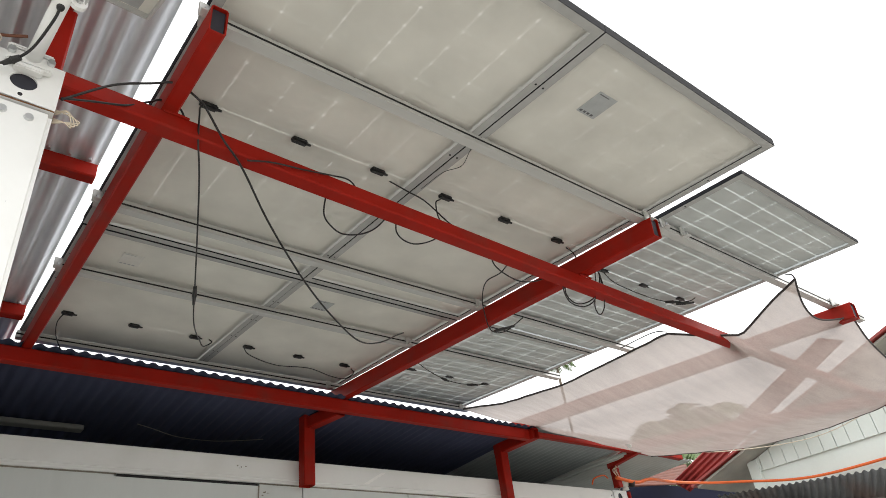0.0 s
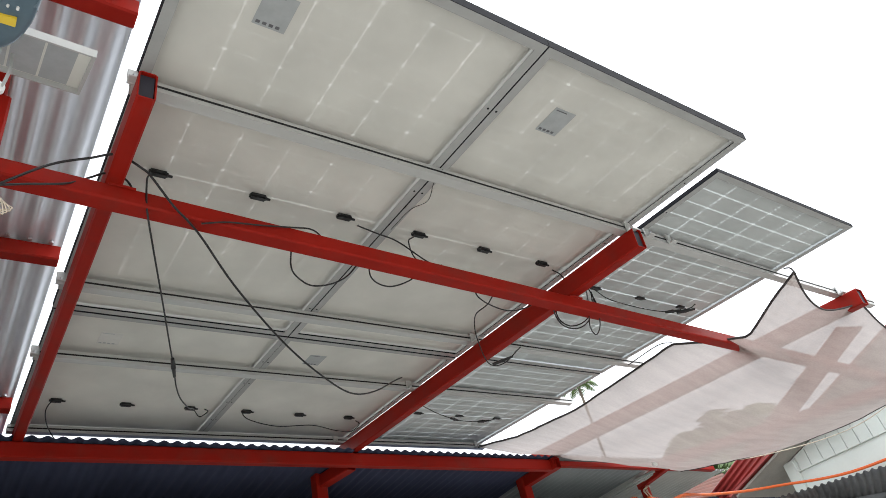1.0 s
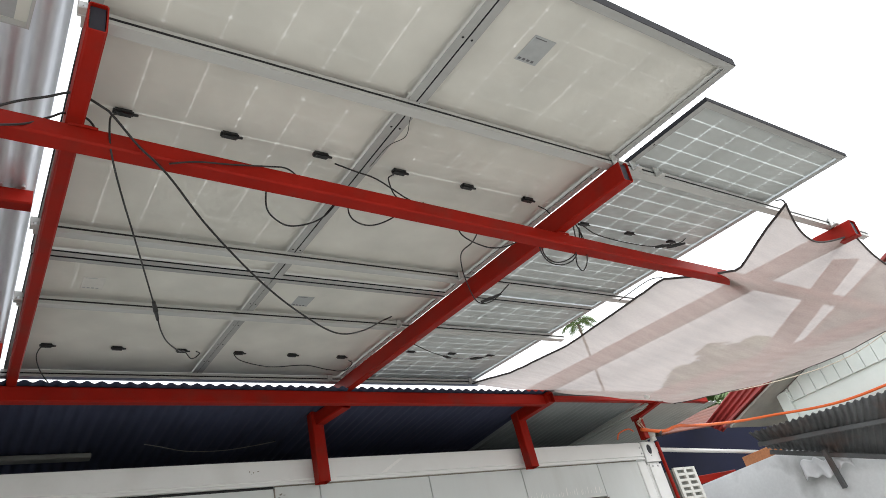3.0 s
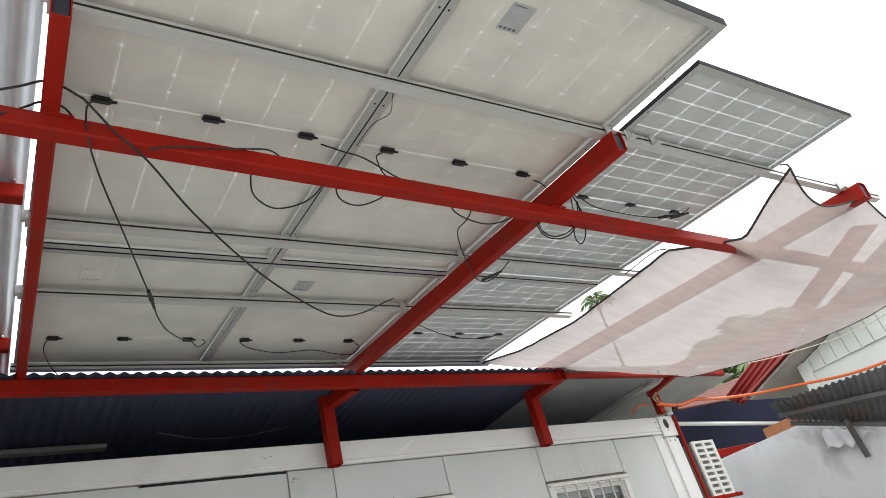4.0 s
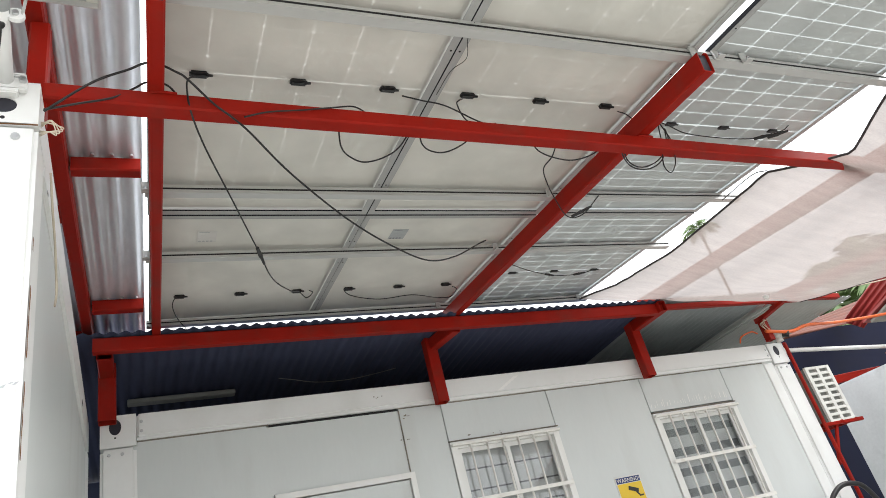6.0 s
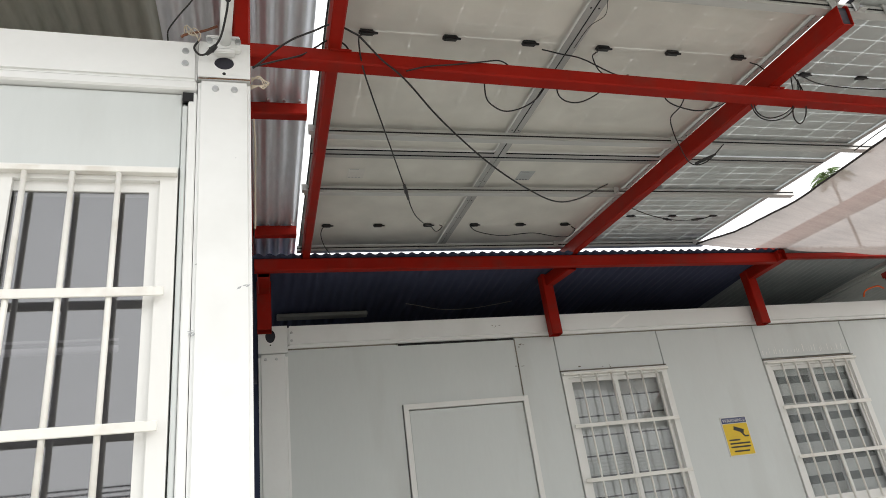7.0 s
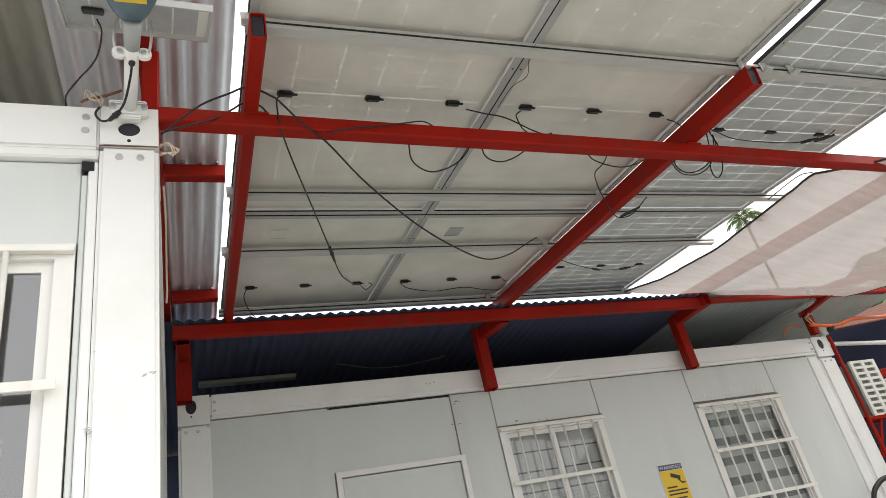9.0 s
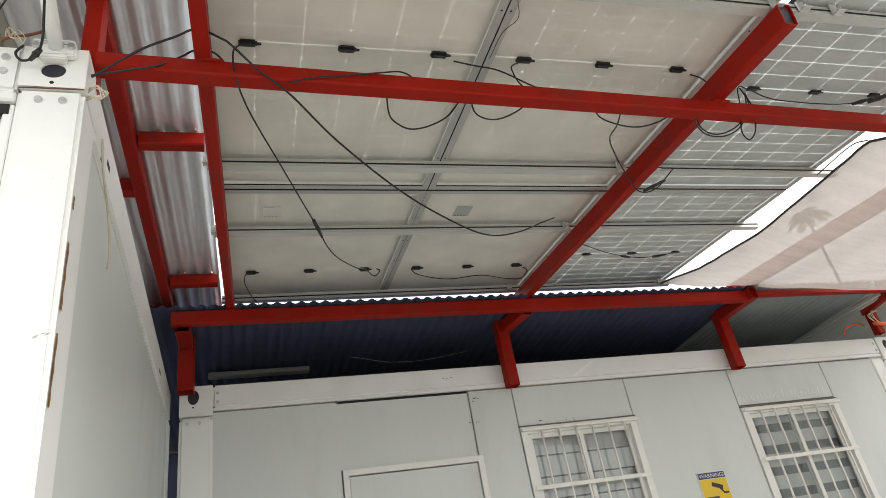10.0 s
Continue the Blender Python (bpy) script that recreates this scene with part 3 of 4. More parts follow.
# ---- mounting rails ----
def mounting_rail(y, x0, x1, clamps):
    z = S(y)
    t = thing("mounting_rail", "aluminium mounting rail under the solar panels", "mounting rail", ((x0 + x1) / 2, y, z - 0.02), "panel rails")
    bm = bmesh.new()
    outline = [(-0.020, -0.044), (0.020, -0.044), (0.020, -0.002), (0.007, -0.002), (0.007, -0.006), (0.016, -0.006), (0.016, -0.040), (-0.016, -0.040), (-0.016, -0.006), (-0.007, -0.006), (-0.007, -0.002), (-0.020, -0.002)]
    ends = [[bm.verts.new((x, y + p, z + q)) for p, q in outline] for x in (x0, x1)]
    for k in range(12):
        bm.faces.new((ends[0][k], ends[0][k - 1], ends[1][k - 1], ends[1][k]))
    part("rail", bm, ALU, t)
    g = bmesh.new()
    box(g, x0 + 0.001, x1 - 0.001, y - 0.0215, y - 0.0202, z - 0.027, z - 0.019)
    part("rail_groove", g, DARK, t)
    for x in clamps:
        c = bmesh.new()
        box(c, x - 0.018, x + 0.018, y - 0.032, y - 0.0242, z - 0.056, z + 0.004)
        box(c, x - 0.018, x + 0.018, y - 0.058, y - 0.032, z - 0.056, z - 0.050)
        k = part("bracket", bevelled(c, 0.002, 1), ALU, t)
        b = bmesh.new()
        cyl(b, (x, y - 0.046, z - 0.050), (x, y - 0.046, z - 0.036), 0.008, None, 6)
        part("bolt", b, ZINC, k)
    return t


mounting_rail(2.862, 0.192, 4.60, (0.195, 2.275, 2.40, 2.56, 4.13))
mounting_rail(4.000, 0.192, 3.66, (0.195, 2.225, 2.43))
mounting_rail(4.665, 0.192, 3.62, (0.195, 2.210, 2.42))
mounting_rail(5.640, 0.192, 3.54, (2.19, 3.45))


# ---- solar panels ----
def solar_module(w, l, rows_front, rows_back, boxes_at, sheet, label, gaps, rim=0.034, chamfer=0.006):
    """A framed half-cell module lying face up, its middle at the origin and its frame's underside at z = 0."""
    t = thing("solar_module", label, "solar panel", group="solar panels of the canopy")
    hw, hl = w / 2, l / 2
    for n, (x0, x1, y0, y1) in enumerate(((-hw, hw, -hl, -hl + 0.002), (-hw, hw, hl - 0.002, hl), (-hw, -hw + 0.002, -hl + 0.002, hl - 0.002), (hw - 0.002, hw, -hl + 0.002, hl - 0.002))):
        bm = bmesh.new()
        if n == 0:
            box(bm, -hw + 0.002, hw - 0.002, -hl + 0.002, -hl + rim, 0, 0.002)
        elif n == 1:
            box(bm, -hw + 0.002, hw - 0.002, hl - rim, hl - 0.002, 0, 0.002)
        elif n == 2:
            box(bm, -hw + 0.002, -hw + rim, -hl + rim, hl - rim, 0, 0.002)
        else:
            box(bm, hw - rim, hw - 0.002, -hl + rim, hl - rim, 0, 0.002)
        fr = part("frame_bar", bm, FRAME, t)
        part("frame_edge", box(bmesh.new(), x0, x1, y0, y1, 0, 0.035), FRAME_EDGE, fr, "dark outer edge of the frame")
        if n > 1:
            for k in range(4):
                y = -hl + 0.30 + k * (l - 0.6) / 3
                xm = (x0 + x1) / 2 + (0.016 if n == 2 else -0.016)
                h = bmesh.new()
                cyl(h, (xm, y, 0.0002), (xm, y, -0.0008), 0.0045, None, 8)
                part("hole", h, DARK, fr)
    bm = bmesh.new()
    v = [bm.verts.new(p) for p in ((-hw + 0.002, -hl + 0.002, 0.027), (hw - 0.002, -hl + 0.002, 0.027), (hw - 0.002, hl - 0.002, 0.027), (-hw + 0.002, hl - 0.002, 0.027))]
    bm.faces.new(v)
    part("backsheet", bm, sheet, t)
    cells = bmesh.new()
    cw = (w - 0.05) / 6
    gx, gy, c = gaps[0], gaps[1], chamfer
    for y0, y1, rows in ((-hl + 0.025, boxes_at - 0.0022, rows_front), (boxes_at + 0.0022, hl - 0.025, rows_back)):
        ch = (y1 - y0) / rows
        for i in range(6):
            for j in range(rows):
                x, y = -hw + 0.025 + cw * i, y0 + ch * j
                a = [(x + gx + c, y + gy), (x + cw - gx - c, y + gy), (x + cw - gx, y + gy + c), (x + cw - gx, y + ch - gy - c), (x + cw - gx - c, y + ch - gy), (x + gx + c, y + ch - gy), (x + gx, y + ch - gy - c), (x + gx, y + gy + c)]
                cells.faces.new([cells.verts.new((p, q, 0.0276)) for p, q in a])
    part("cells", cells, CELL, t)
    p = part("glass", box(bmesh.new(), -hw + 0.002, hw - 0.002, -hl + 0.002, hl - 0.002, 0.030, 0.0332), MODULE_GLASS, t)
    p.visible_shadow = False
    for k, x in enumerate((-0.360, -0.008, 0.346)):
        jb = bmesh.new()
        box(jb, x - 0.032, x + 0.032, boxes_at - 0.0145, boxes_at + 0.0145, 0.006, 0.0265)
        j = part("junction_box", bevelled(jb, 0.006, 2), BLACK, t)
        s = bmesh.new()
        cyl(s, (x + 0.030, boxes_at, 0.015), (x + 0.047, boxes_at, 0.015), 0.006, 0.0045, 8)
        part("cable_gland", s, BLACK, j)
    if sheet is BACKSHEET:
        lb = part("rating_label", box(bmesh.new(), -0.300, -0.205, -hl + 0.210, -hl + 0.330, 0.0255, 0.0268), LABEL, t, "silver rating label with small print")
        for k in range(4):
            part("print_bar", box(bmesh.new(), -0.292 + 0.019 * k, -0.280 + 0.019 * k, -hl + 0.313, -hl + 0.323, 0.0249, 0.0254), LABEL_INK, lb)
        part("print_bar", box(bmesh.new(), -0.292, -0.242, -hl + 0.218, -hl + 0.222, 0.0249, 0.0254), LABEL_INK, lb)
    return t


slope = math.degrees(math.atan(0.083))
PW, PL, PB = 1.056, 2.040, 1.452


def panel_pose(xc, y0, l):
    yc = y0 + l / 2 * math.cos(radians(slope))
    return pose(xc, yc, S(yc), slope, 0, 0)


SLIM = Matrix.Diagonal((1, 1, 0.55, 1))  # the smaller panels have shallower frames
first = solar_module(PW, PL, 12, 12, 0.026, BACKSHEET, "framed solar panel seen from its white underside", (0.0012, 0.0006), chamfer=0.0065)
first.matrix_basis = panel_pose(0.731, 2.219, PL)
copy_thing(first, panel_pose(1.789, 2.219, PL))
rear = solar_module(PW, PB, 12, 5, 0.310, BACKSHEET, "framed solar panel seen from its white underside", (0.0008, 0.0003), chamfer=0.005)
rear.matrix_basis = panel_pose(0.736, 4.262, PB)
copy_thing(rear, panel_pose(1.786, 4.262, PB))
for ob in rear.children:
    if ob.name.startswith("rating_label"):
        ob.data = ob.data.copy()
        ob.data.materials[0] = LABEL_PALE
        tagged(ob, "faded pale rating label")
        for print_bar in ob.children:
            print_bar.data = print_bar.data.copy()
            print_bar.data.materials[0] = LABEL
thin = solar_module(1.138, 1.83, 10, 10, 0.034, BACKSHEET_THIN, "smaller solar panel whose cells show through its thin backsheet", (0.0028, 0.0024))
thin.matrix_basis = panel_pose(2.950, 2.402, 1.83) @ SLIM
thin_rear = solar_module(1.138, 1.46, 10, 6, 0.165, BACKSHEET_THIN, "smaller solar panel whose cells show through its thin backsheet", (0.0028, 0.0024))
thin_rear.matrix_basis = panel_pose(2.950, 4.236, 1.46) @ SLIM


# ---- cables ----
def cable(name, pts, r=0.0042, label="black solar cable hanging under the panels", connectors=(), mat=CABLE):
    t = thing(name, label, "cable", pts[0], "solar cables" if mat is CABLE else "")
    part("sheath", cord(bmesh.new(), pts, r * 0.88), mat, t, smooth=True)
    for a, b in connectors:
        bm = bmesh.new()
        a, b = Vector(a), Vector(b)
        d = b - a
        cyl(bm, a, a + d * 0.42, 0.0075, 0.0095, 10)
        cyl(bm, a + d * 0.42, a + d * 0.5, 0.0105, 0.0105, 10)
        cyl(bm, a + d * 0.5, b, 0.0085, 0.006, 10)
        part("connector", bm, BLACK, t, smooth=False)
    return t


cable("solar_cable", [(-0.073, 3.10, 2.73), (0.045, 3.13, 2.88), (0.145, 3.12, 2.935), (0.214, 3.09, 2.945), (0.288, 3.087, 2.907), (0.32, 3.112, 2.905), (0.40, 3.168, 2.860), (0.46, 3.205, 2.838), (0.525, 3.264, 2.824), (0.676, 3.39, 2.748), (0.92, 3.585, 2.680), (1.16, 3.775, 2.665), (1.41, 3.97, 2.695), (1.66, 4.165, 2.825), (1.93, 4.38, 3.02), (2.06, 4.48, 3.11)], 0.0044)
cable("solar_cable", [(-0.073, 3.10, 2.735), (0.005, 3.14, 2.80), (0.101, 3.18, 2.87), (0.163, 3.195, 2.93), (0.205, 3.20, 2.965), (0.27, 3.215, 2.965), (0.33, 3.30, 2.93)], 0.004)
cable("solar_cable", [(0.352, 3.25, 3.055), (0.335, 3.235, 3.03), (0.322, 3.19, 2.95), (0.330, 3.20, 2.85), (0.374, 3.289, 2.776), (0.485, 3.596, 2.79), (0.60, 3.92, 2.81), (0.668, 4.112, 2.824), (0.72, 4.26, 2.82), (0.80, 4.47, 2.87), (0.95, 4.85, 3.02), (1.06, 5.15, 3.17), (1.14, 5.30, 3.20), (1.17, 5.24, 3.205), (1.145, 5.22, 3.21)], 0.0036, connectors=[((0.640, 4.03, 2.819), (0.690, 4.18, 2.823))])
cable("solar_cable", [(0.86, 3.30, 2.925), (0.868, 3.34, 2.84), (0.90, 3.34, 2.79), (0.951, 3.34, 2.772), (1.03, 3.34, 2.798), (1.101, 3.34, 2.85), (1.16, 3.32, 2.925)], 0.0036)
cable("solar_cable", [(1.19, 3.31, 2.925), (1.205, 3.34, 2.87), (1.245, 3.345, 2.84), (1.31, 3.345, 2.843), (1.399, 3.34, 2.89), (1.46, 3.32, 2.945), (1.55, 3.30, 2.97)], 0.0036)
cable("solar_cable", [(1.13, 3.257, 3.045), (1.21, 3.25, 3.02), (1.313, 3.26, 3.01), (1.463, 3.29, 2.965), (1.575, 3.30, 2.945), (1.69, 3.31, 2.925), (1.74, 3.335, 2.86), (1.83, 3.34, 2.825), (1.92, 3.34, 2.822), (2.033, 3.34, 2.862), (2.14, 3.33, 2.93)], 0.0036)
cable("solar_cable", [(1.395, 3.255, 3.05), (1.366, 3.23, 3.02), (1.36, 3.25, 3.01), (1.42, 3.30, 2.97), (1.54, 3.31, 2.94), (1.70, 3.30, 2.93)], 0.0034)
cable("solar_cable", [(1.86, 3.32, 2.935), (1.90, 3.45, 2.93), (1.955, 3.609, 2.98), (2.086, 3.785, 3.03), (2.19, 3.90, 3.02), (2.27, 3.95, 2.93), (2.36, 3.93, 2.93), (2.43, 3.84, 2.99)], 0.0036, connectors=[((2.30, 3.955, 2.93), (2.40, 3.89, 2.955))])
cable("solar_cable", [(2.19, 3.256, 3.048), (2.24, 3.26, 3.035), (2.28, 3.28, 3.01), (2.262, 3.32, 2.95)], 0.0034)
cable("solar_cable", [(2.16, 3.30, 2.90), (2.175, 3.32, 2.82), (2.215, 3.325, 2.775), (2.302, 3.325, 2.775), (2.40, 3.325, 2.83), (2.47, 3.32, 2.93), (2.49, 3.31, 3.01), (2.47, 3.31, 2.92), (2.38, 3.33, 2.83), (2.27, 3.335, 2.79), (2.20, 3.33, 2.82), (2.19, 3.31, 2.90)], 0.0036)
cable("solar_cable", [(2.464, 3.30, 3.03), (2.488, 3.305, 2.93), (2.458, 3.31, 2.81), (2.40, 3.31, 2.745), (2.378, 3.31, 2.79), (2.425, 3.305, 2.92), (2.455, 3.30, 3.03), (2.52, 3.31, 3.035), (2.65, 3.35, 3.03), (2.80, 3.37, 3.032), (3.04, 3.377, 3.035), (3.19, 3.35, 3.03), (3.28, 3.29, 3.03), (3.31, 3.26, 3.045)], 0.0034, connectors=[((3.15, 3.362, 3.028), (3.235, 3.318, 3.028)), ((3.215, 3.335, 3.018), (3.305, 3.275, 3.02))])
cable("solar_cable", [(0.372, 5.245, 3.21), (0.345, 5.22, 3.195), (0.337, 5.313, 3.185), (0.376, 5.50, 3.19), (0.45, 5.66, 3.17)], 0.0036)
cable("solar_cable", [(1.405, 5.245, 3.21), (1.372, 5.22, 3.195), (1.444, 5.282, 3.185), (1.651, 5.358, 3.19), (1.872, 5.319, 3.19), (2.066, 5.38, 3.192), (2.19, 5.39, 3.193), (2.195, 5.27, 3.19), (2.16, 5.25, 3.205)], 0.0036)
cable("solar_cable", [(2.36, 4.83, 3.14), (2.445, 4.872, 3.15), (2.668, 4.992, 3.158), (2.905, 5.072, 3.162), (3.104, 5.07, 3.165), (3.22, 5.03, 3.175)], 0.0034, connectors=[((2.80, 5.045, 3.160), (2.88, 5.068, 3.160)), ((3.06, 5.075, 3.163), (3.15, 5.055, 3.166))])
cable("seam_wire", [(1.27, 2.84, 3.02), (1.262, 2.90, 3.0), (1.30, 3.0, 3.01), (1.268, 3.08, 3.02), (1.262, 3.22, 3.03)], 0.0016, "thin dark wire tied along the panel seam")
cable("earth_wire", [(0.50, 3.205, 2.842), (0.58, 3.188, 2.856), (0.70, 3.192, 2.878), (0.82, 3.198, 2.905), (0.90, 3.21, 2.926), (0.96, 3.245, 2.925), (1.0, 3.29, 2.91)], 0.0034)

# ---- corrugated roofs ----
thicken(solo("roof_sheet", corrugated(-0.45, 0.185, 2.0, 6.6, lambda x, y: 3.285, 0.076, 0.010, 10, 10, 0.9), GALV, "bright galvanised corrugated roof sheet with rust stains", "roof", kind="structure", smooth=True), 0.001)
thicken(solo("roof_sheet", corrugated(-5.5, -0.44, 2.4, 6.4, lambda x, y: 3.31, 0.076, 0.010, 6, 4, 0.9), GALV_DULL, "dull weathered corrugated roof sheet over the near container", "roof", kind="structure", smooth=True), 0.001)
RF = thing("roof_frame", "red painted steel frame under the corrugated roof", "steel frame", (-0.1, 3.3, 2.8))
part("post", tube_bar(bmesh.new(), (-0.112, 3.225, 2.78), (-0.112, 3.225, 3.19), 0.058, 0.06, up=(0, 1, 0)), RED, RF)
part("eave_beam", tube_bar(bmesh.new(), (-0.125, 2.1, 3.235), (-0.135, 5.95, 3.235), 0.06, 0.08), RED, RF)
for y in (2.79, 4.02, 5.36):
    part("purlin", tube_bar(bmesh.new(), (-0.093, y, 3.235), (0.178, y, 3.235), 0.06, 0.07), RED, RF)
for y in (2.9, 4.4, 5.8):
    part("purlin", tube_bar(bmesh.new(), (-5.4, y, 3.25), (-0.16, y, 3.25), 0.06, 0.08), RED, RF)
for k in range(3):
    for y in (3.985, 5.325):
        b = bmesh.new()
        cyl(b, (-0.01 + 0.076 * k, y - 0.01, 3.262), (-0.01 + 0.076 * k, y - 0.01, 3.272), 0.008, None, 8)
        part("roof_screw", b, ZINC, RF)

thicken(solo("roof_sheet", corrugated(-0.55, 4.16, 5.47, 8.6, lambda x, y: 3.119 - 0.0065 * x - 0.03 * (y - 5.5), 0.076, 0.008, 8, 5, 0.9), NAVY, "navy corrugated roof sheet over the long container, its underside coloured as shade", "roof", kind="structure", smooth=True), 0.001)
thicken(solo("roof_sheet", corrugated(4.165, 5.55, 5.47, 8.6, lambda x, y: 3.098 - 0.03 * (y - 5.5), 0.076, 0.010, 8, 5, 0.9), GREY_SHEET, "grey corrugated roof sheet over the container's end", "roof", kind="structure", smooth=True), 0.001)
thicken(solo("roof_sheet", corrugated(5.56, 6.9, 5.75, 8.6, lambda x, y: 3.130 - 0.03 * (y - 5.5), 0.076, 0.010, 6, 4, 0.9), PALE_SHEET, "pale fibre roof sheet beyond the container's end", "roof", kind="structure", smooth=True), 0.001)
# Added wall, hidden behind the container; keeps light out of the roof space.
solo("wall_rear", box(bmesh.new(), -6.5, 6.9, 8.42, 8.52, 0, 3.0), NAVY, "added unseen dark wall closing the space under the roof", "wall", kind="structure")
for x in (5.50, 5.57):
    solo("roof_batten", bx(x, x + 0.035, 5.6, 8.3, 3.02, 3.045, 0.004), PALE_SHEET, "pale batten under the roof sheet's edge", "batten", "roof battens")
# Made-up strip: its grey imitates a pale streak of light under the roof.
solo("roof_batten", bx(0.06, 0.80, 6.50, 6.58, 3.035, 3.07, 0.006), AC_GREY, "made-up grey strip for a pale light streak under the navy roof", "batten", "roof battens")
cable("hanging_wire", [(1.10, 6.35, 3.06), (1.2, 6.35, 3.04), (1.393, 6.38, 3.01), (1.638, 6.38, 3.005), (1.862, 6.38, 3.03), (2.05, 6.38, 3.06)], 0.003, "grey wire sagging under the navy roof", mat=AC_GREY)

# ---- shade net ----
A, C, D = Vector((3.49, 2.76, 2.950)), Vector((3.42, 3.57, 2.985)), Vector((3.37, 5.50, 3.155))
bm = bmesh.new()
NU, NV = 60, 64


def net_point(u, v):
    """u runs from the canopy side to the far side, v from the front to the back."""
    vc = 0.33
    if v < vc:
        k = v / vc
        q = 1 - abs(2 * k - 1)
        left = A.lerp(C, k) + Vector((0.13, 0.04, -0.135)) * q
    else:
        k = (v - vc) / (1 - vc)
        left = C.lerp(D, k) + Vector((0.06, 0, -0.06)) * math.sin(math.pi * k)
    g0, g1 = Vector((6.15, 2.9, 2.87)), Vector((5.75, 5.48, 2.985))
    right = g0.lerp(g1, v) + Vector((0.0, 0, -0.15)) * math.sin(math.pi * v)
    p = left.lerp(right, u)
    sag = math.sin(math.pi * u) * (0.08 * (1 - v ** 3) + 0.15 * math.sin(math.pi * v))
    front = math.exp(-((v) / 0.10) ** 2)
    p.z -= sag * (1 - 0.55 * front)
    # scalloped front edge, tied at the rafter's end
    sc = abs(math.sin(math.pi * min(1, u / 0.28))) if u < 0.28 else abs(math.sin(math.pi * (u - 0.28) / 0.72))
    p.y += front * 0.10 * sc
    p.z -= 0.05 * front * sc
    p.z += 0.010 * noise.noise(Vector((p.x * 3, p.y * 3, 0))) + 0.006 * math.sin(9 * p.x + 5 * p.y) + 0.006 * noise.noise(Vector((p.x * 4 + p.y * 9, p.x * 2, 7)))
    return p


grid = [[bm.verts.new(net_point(i / NU, j / NV)) for i in range(NU + 1)] for j in range(NV + 1)]
for a, b in zip(grid, grid[1:]):
    for i in range(NU):
        bm.faces.new((a[i], a[i + 1], b[i + 1], b[i]))
hem_left = [grid[j][0].co.copy() for j in range(0, NV + 1)]
hem_front = [grid[0][i].co.copy() for i in range(0, NU + 1)]
hem_right = [grid[j][NU].co.copy() for j in range(0, NV + 1)]
SN = thing("shade_net", "sagging beige woven shade net tied to the steel frame", "shade net", (4.7, 4.2, 2.8))
part("cloth", bm, NET, SN, smooth=True)
part("hem", cord(bmesh.new(), hem_left, 0.007, 6, 0), NET_EDGE, SN, "dark rolled hem")
part("hem", cord(bmesh.new(), hem_front, 0.0055, 6, 0), NET_EDGE, SN, "dark rolled hem")
part("hem", cord(bmesh.new(), hem_right, 0.0055, 6, 0), NET_EDGE, SN, "dark rolled hem")
part("tie", cord(bmesh.new(), [A, A + Vector((0.01, 0.01, 0.04)), (3.50, 2.80, 3.01)], 0.004, 6, 4), NET_EDGE, SN)
kn = bmesh.new()
bmesh.ops.create_icosphere(kn, subdivisions=2, radius=0.022)
for v in kn.verts:
    v.co *= 1 + 0.5 * noise.noise(v.co * 60)
bmesh.ops.transform(kn, matrix=Matrix.Translation(net_point(0.52, 0.80) - Vector((0, 0, 0.008))), verts=kn.verts)
part("knot", kn, PVC, SN, "pale knotted patch in the cloth")
part("tie", cord(bmesh.new(), [C, C + Vector((0.0, 0.1, 0.04)), (3.48, 3.97, 3.06)], 0.003, 6, 4), NET_EDGE, SN)

# ---- solar street lamp on the near corner post ----
SL = thing("street_lamp", "grey solar street lamp on a white bracket over the post", "street lamp", (-0.165, 3.06, 2.8))
bk = bmesh.new()
box(bk, -0.222, -0.112, 3.052, 3.076, 2.765, 2.808)
box(bk, -0.200, -0.132, 3.048, 3.076, 2.748, 2.765)
box(bk, -0.225, -0.115, 3.052, 3.14, 2.8135, 2.826)
BK = part("mount_bracket", bevelled(bk, 0.004, 2), WHITE, SL)
for x in (-0.213, -0.121):
    b = bmesh.new()
    cyl(b, (x, 3.053, 2.793), (x, 3.040, 2.793), 0.010, None, 6)
    part("bolt", b, ZINC, BK)
part("arm", cyl(bmesh.new(), (-0.164, 3.060, 2.796), (-0.142, 2.815, 2.815), 0.020, 0.020, 18), WHITE, SL, smooth=True)
for dx in (-0.033, 0.033):
    fl = cyl(bmesh.new(), (-0.144 + dx, 2.842, 2.815), (-0.143 + dx, 2.830, 2.815), 0.021, 0.021, 16)
    ear = part("flange_ear", fl, WHITE, SL)
    b = bmesh.new()
    cyl(b, (-0.144 + dx, 2.850, 2.815), (-0.143 + dx, 2.822, 2.815), 0.008, None, 6)
    part("bolt", b, ZINC, ear)
part("neck", cyl(bmesh.new(), (-0.142, 2.828, 2.817), (-0.136, 2.735, 2.832), 0.020, 0.025, 18), LAMP_GREY, SL, smooth=True)
hd = bmesh.new()
bmesh.ops.create_uvsphere(hd, u_segments=28, v_segments=14, radius=1.0)
bmesh.ops.transform(hd, matrix=pose(-0.132, 2.575, 2.866, -4, 0, 2) @ Matrix.Diagonal((0.078, 0.180, 0.032, 1)), verts=hd.verts)
HD = part("lamp_head", hd, LAMP_BLUE, SL, "smoky blue-grey lamp head", smooth=True)
lb = bmesh.new()
box(lb, -0.175, -0.093, 2.632, 2.655, 2.8270, 2.8355)
part("sticker", lb, YELLOW, HD, "yellow sticker")
for k in range(5):
    dt = bmesh.new()
    cyl(dt, (-0.171 + 0.019 * k, 2.606, 2.8280), (-0.171 + 0.019 * k, 2.606, 2.8370), 0.0032, None, 10)
    part("light_diode", dt, PVC, HD)
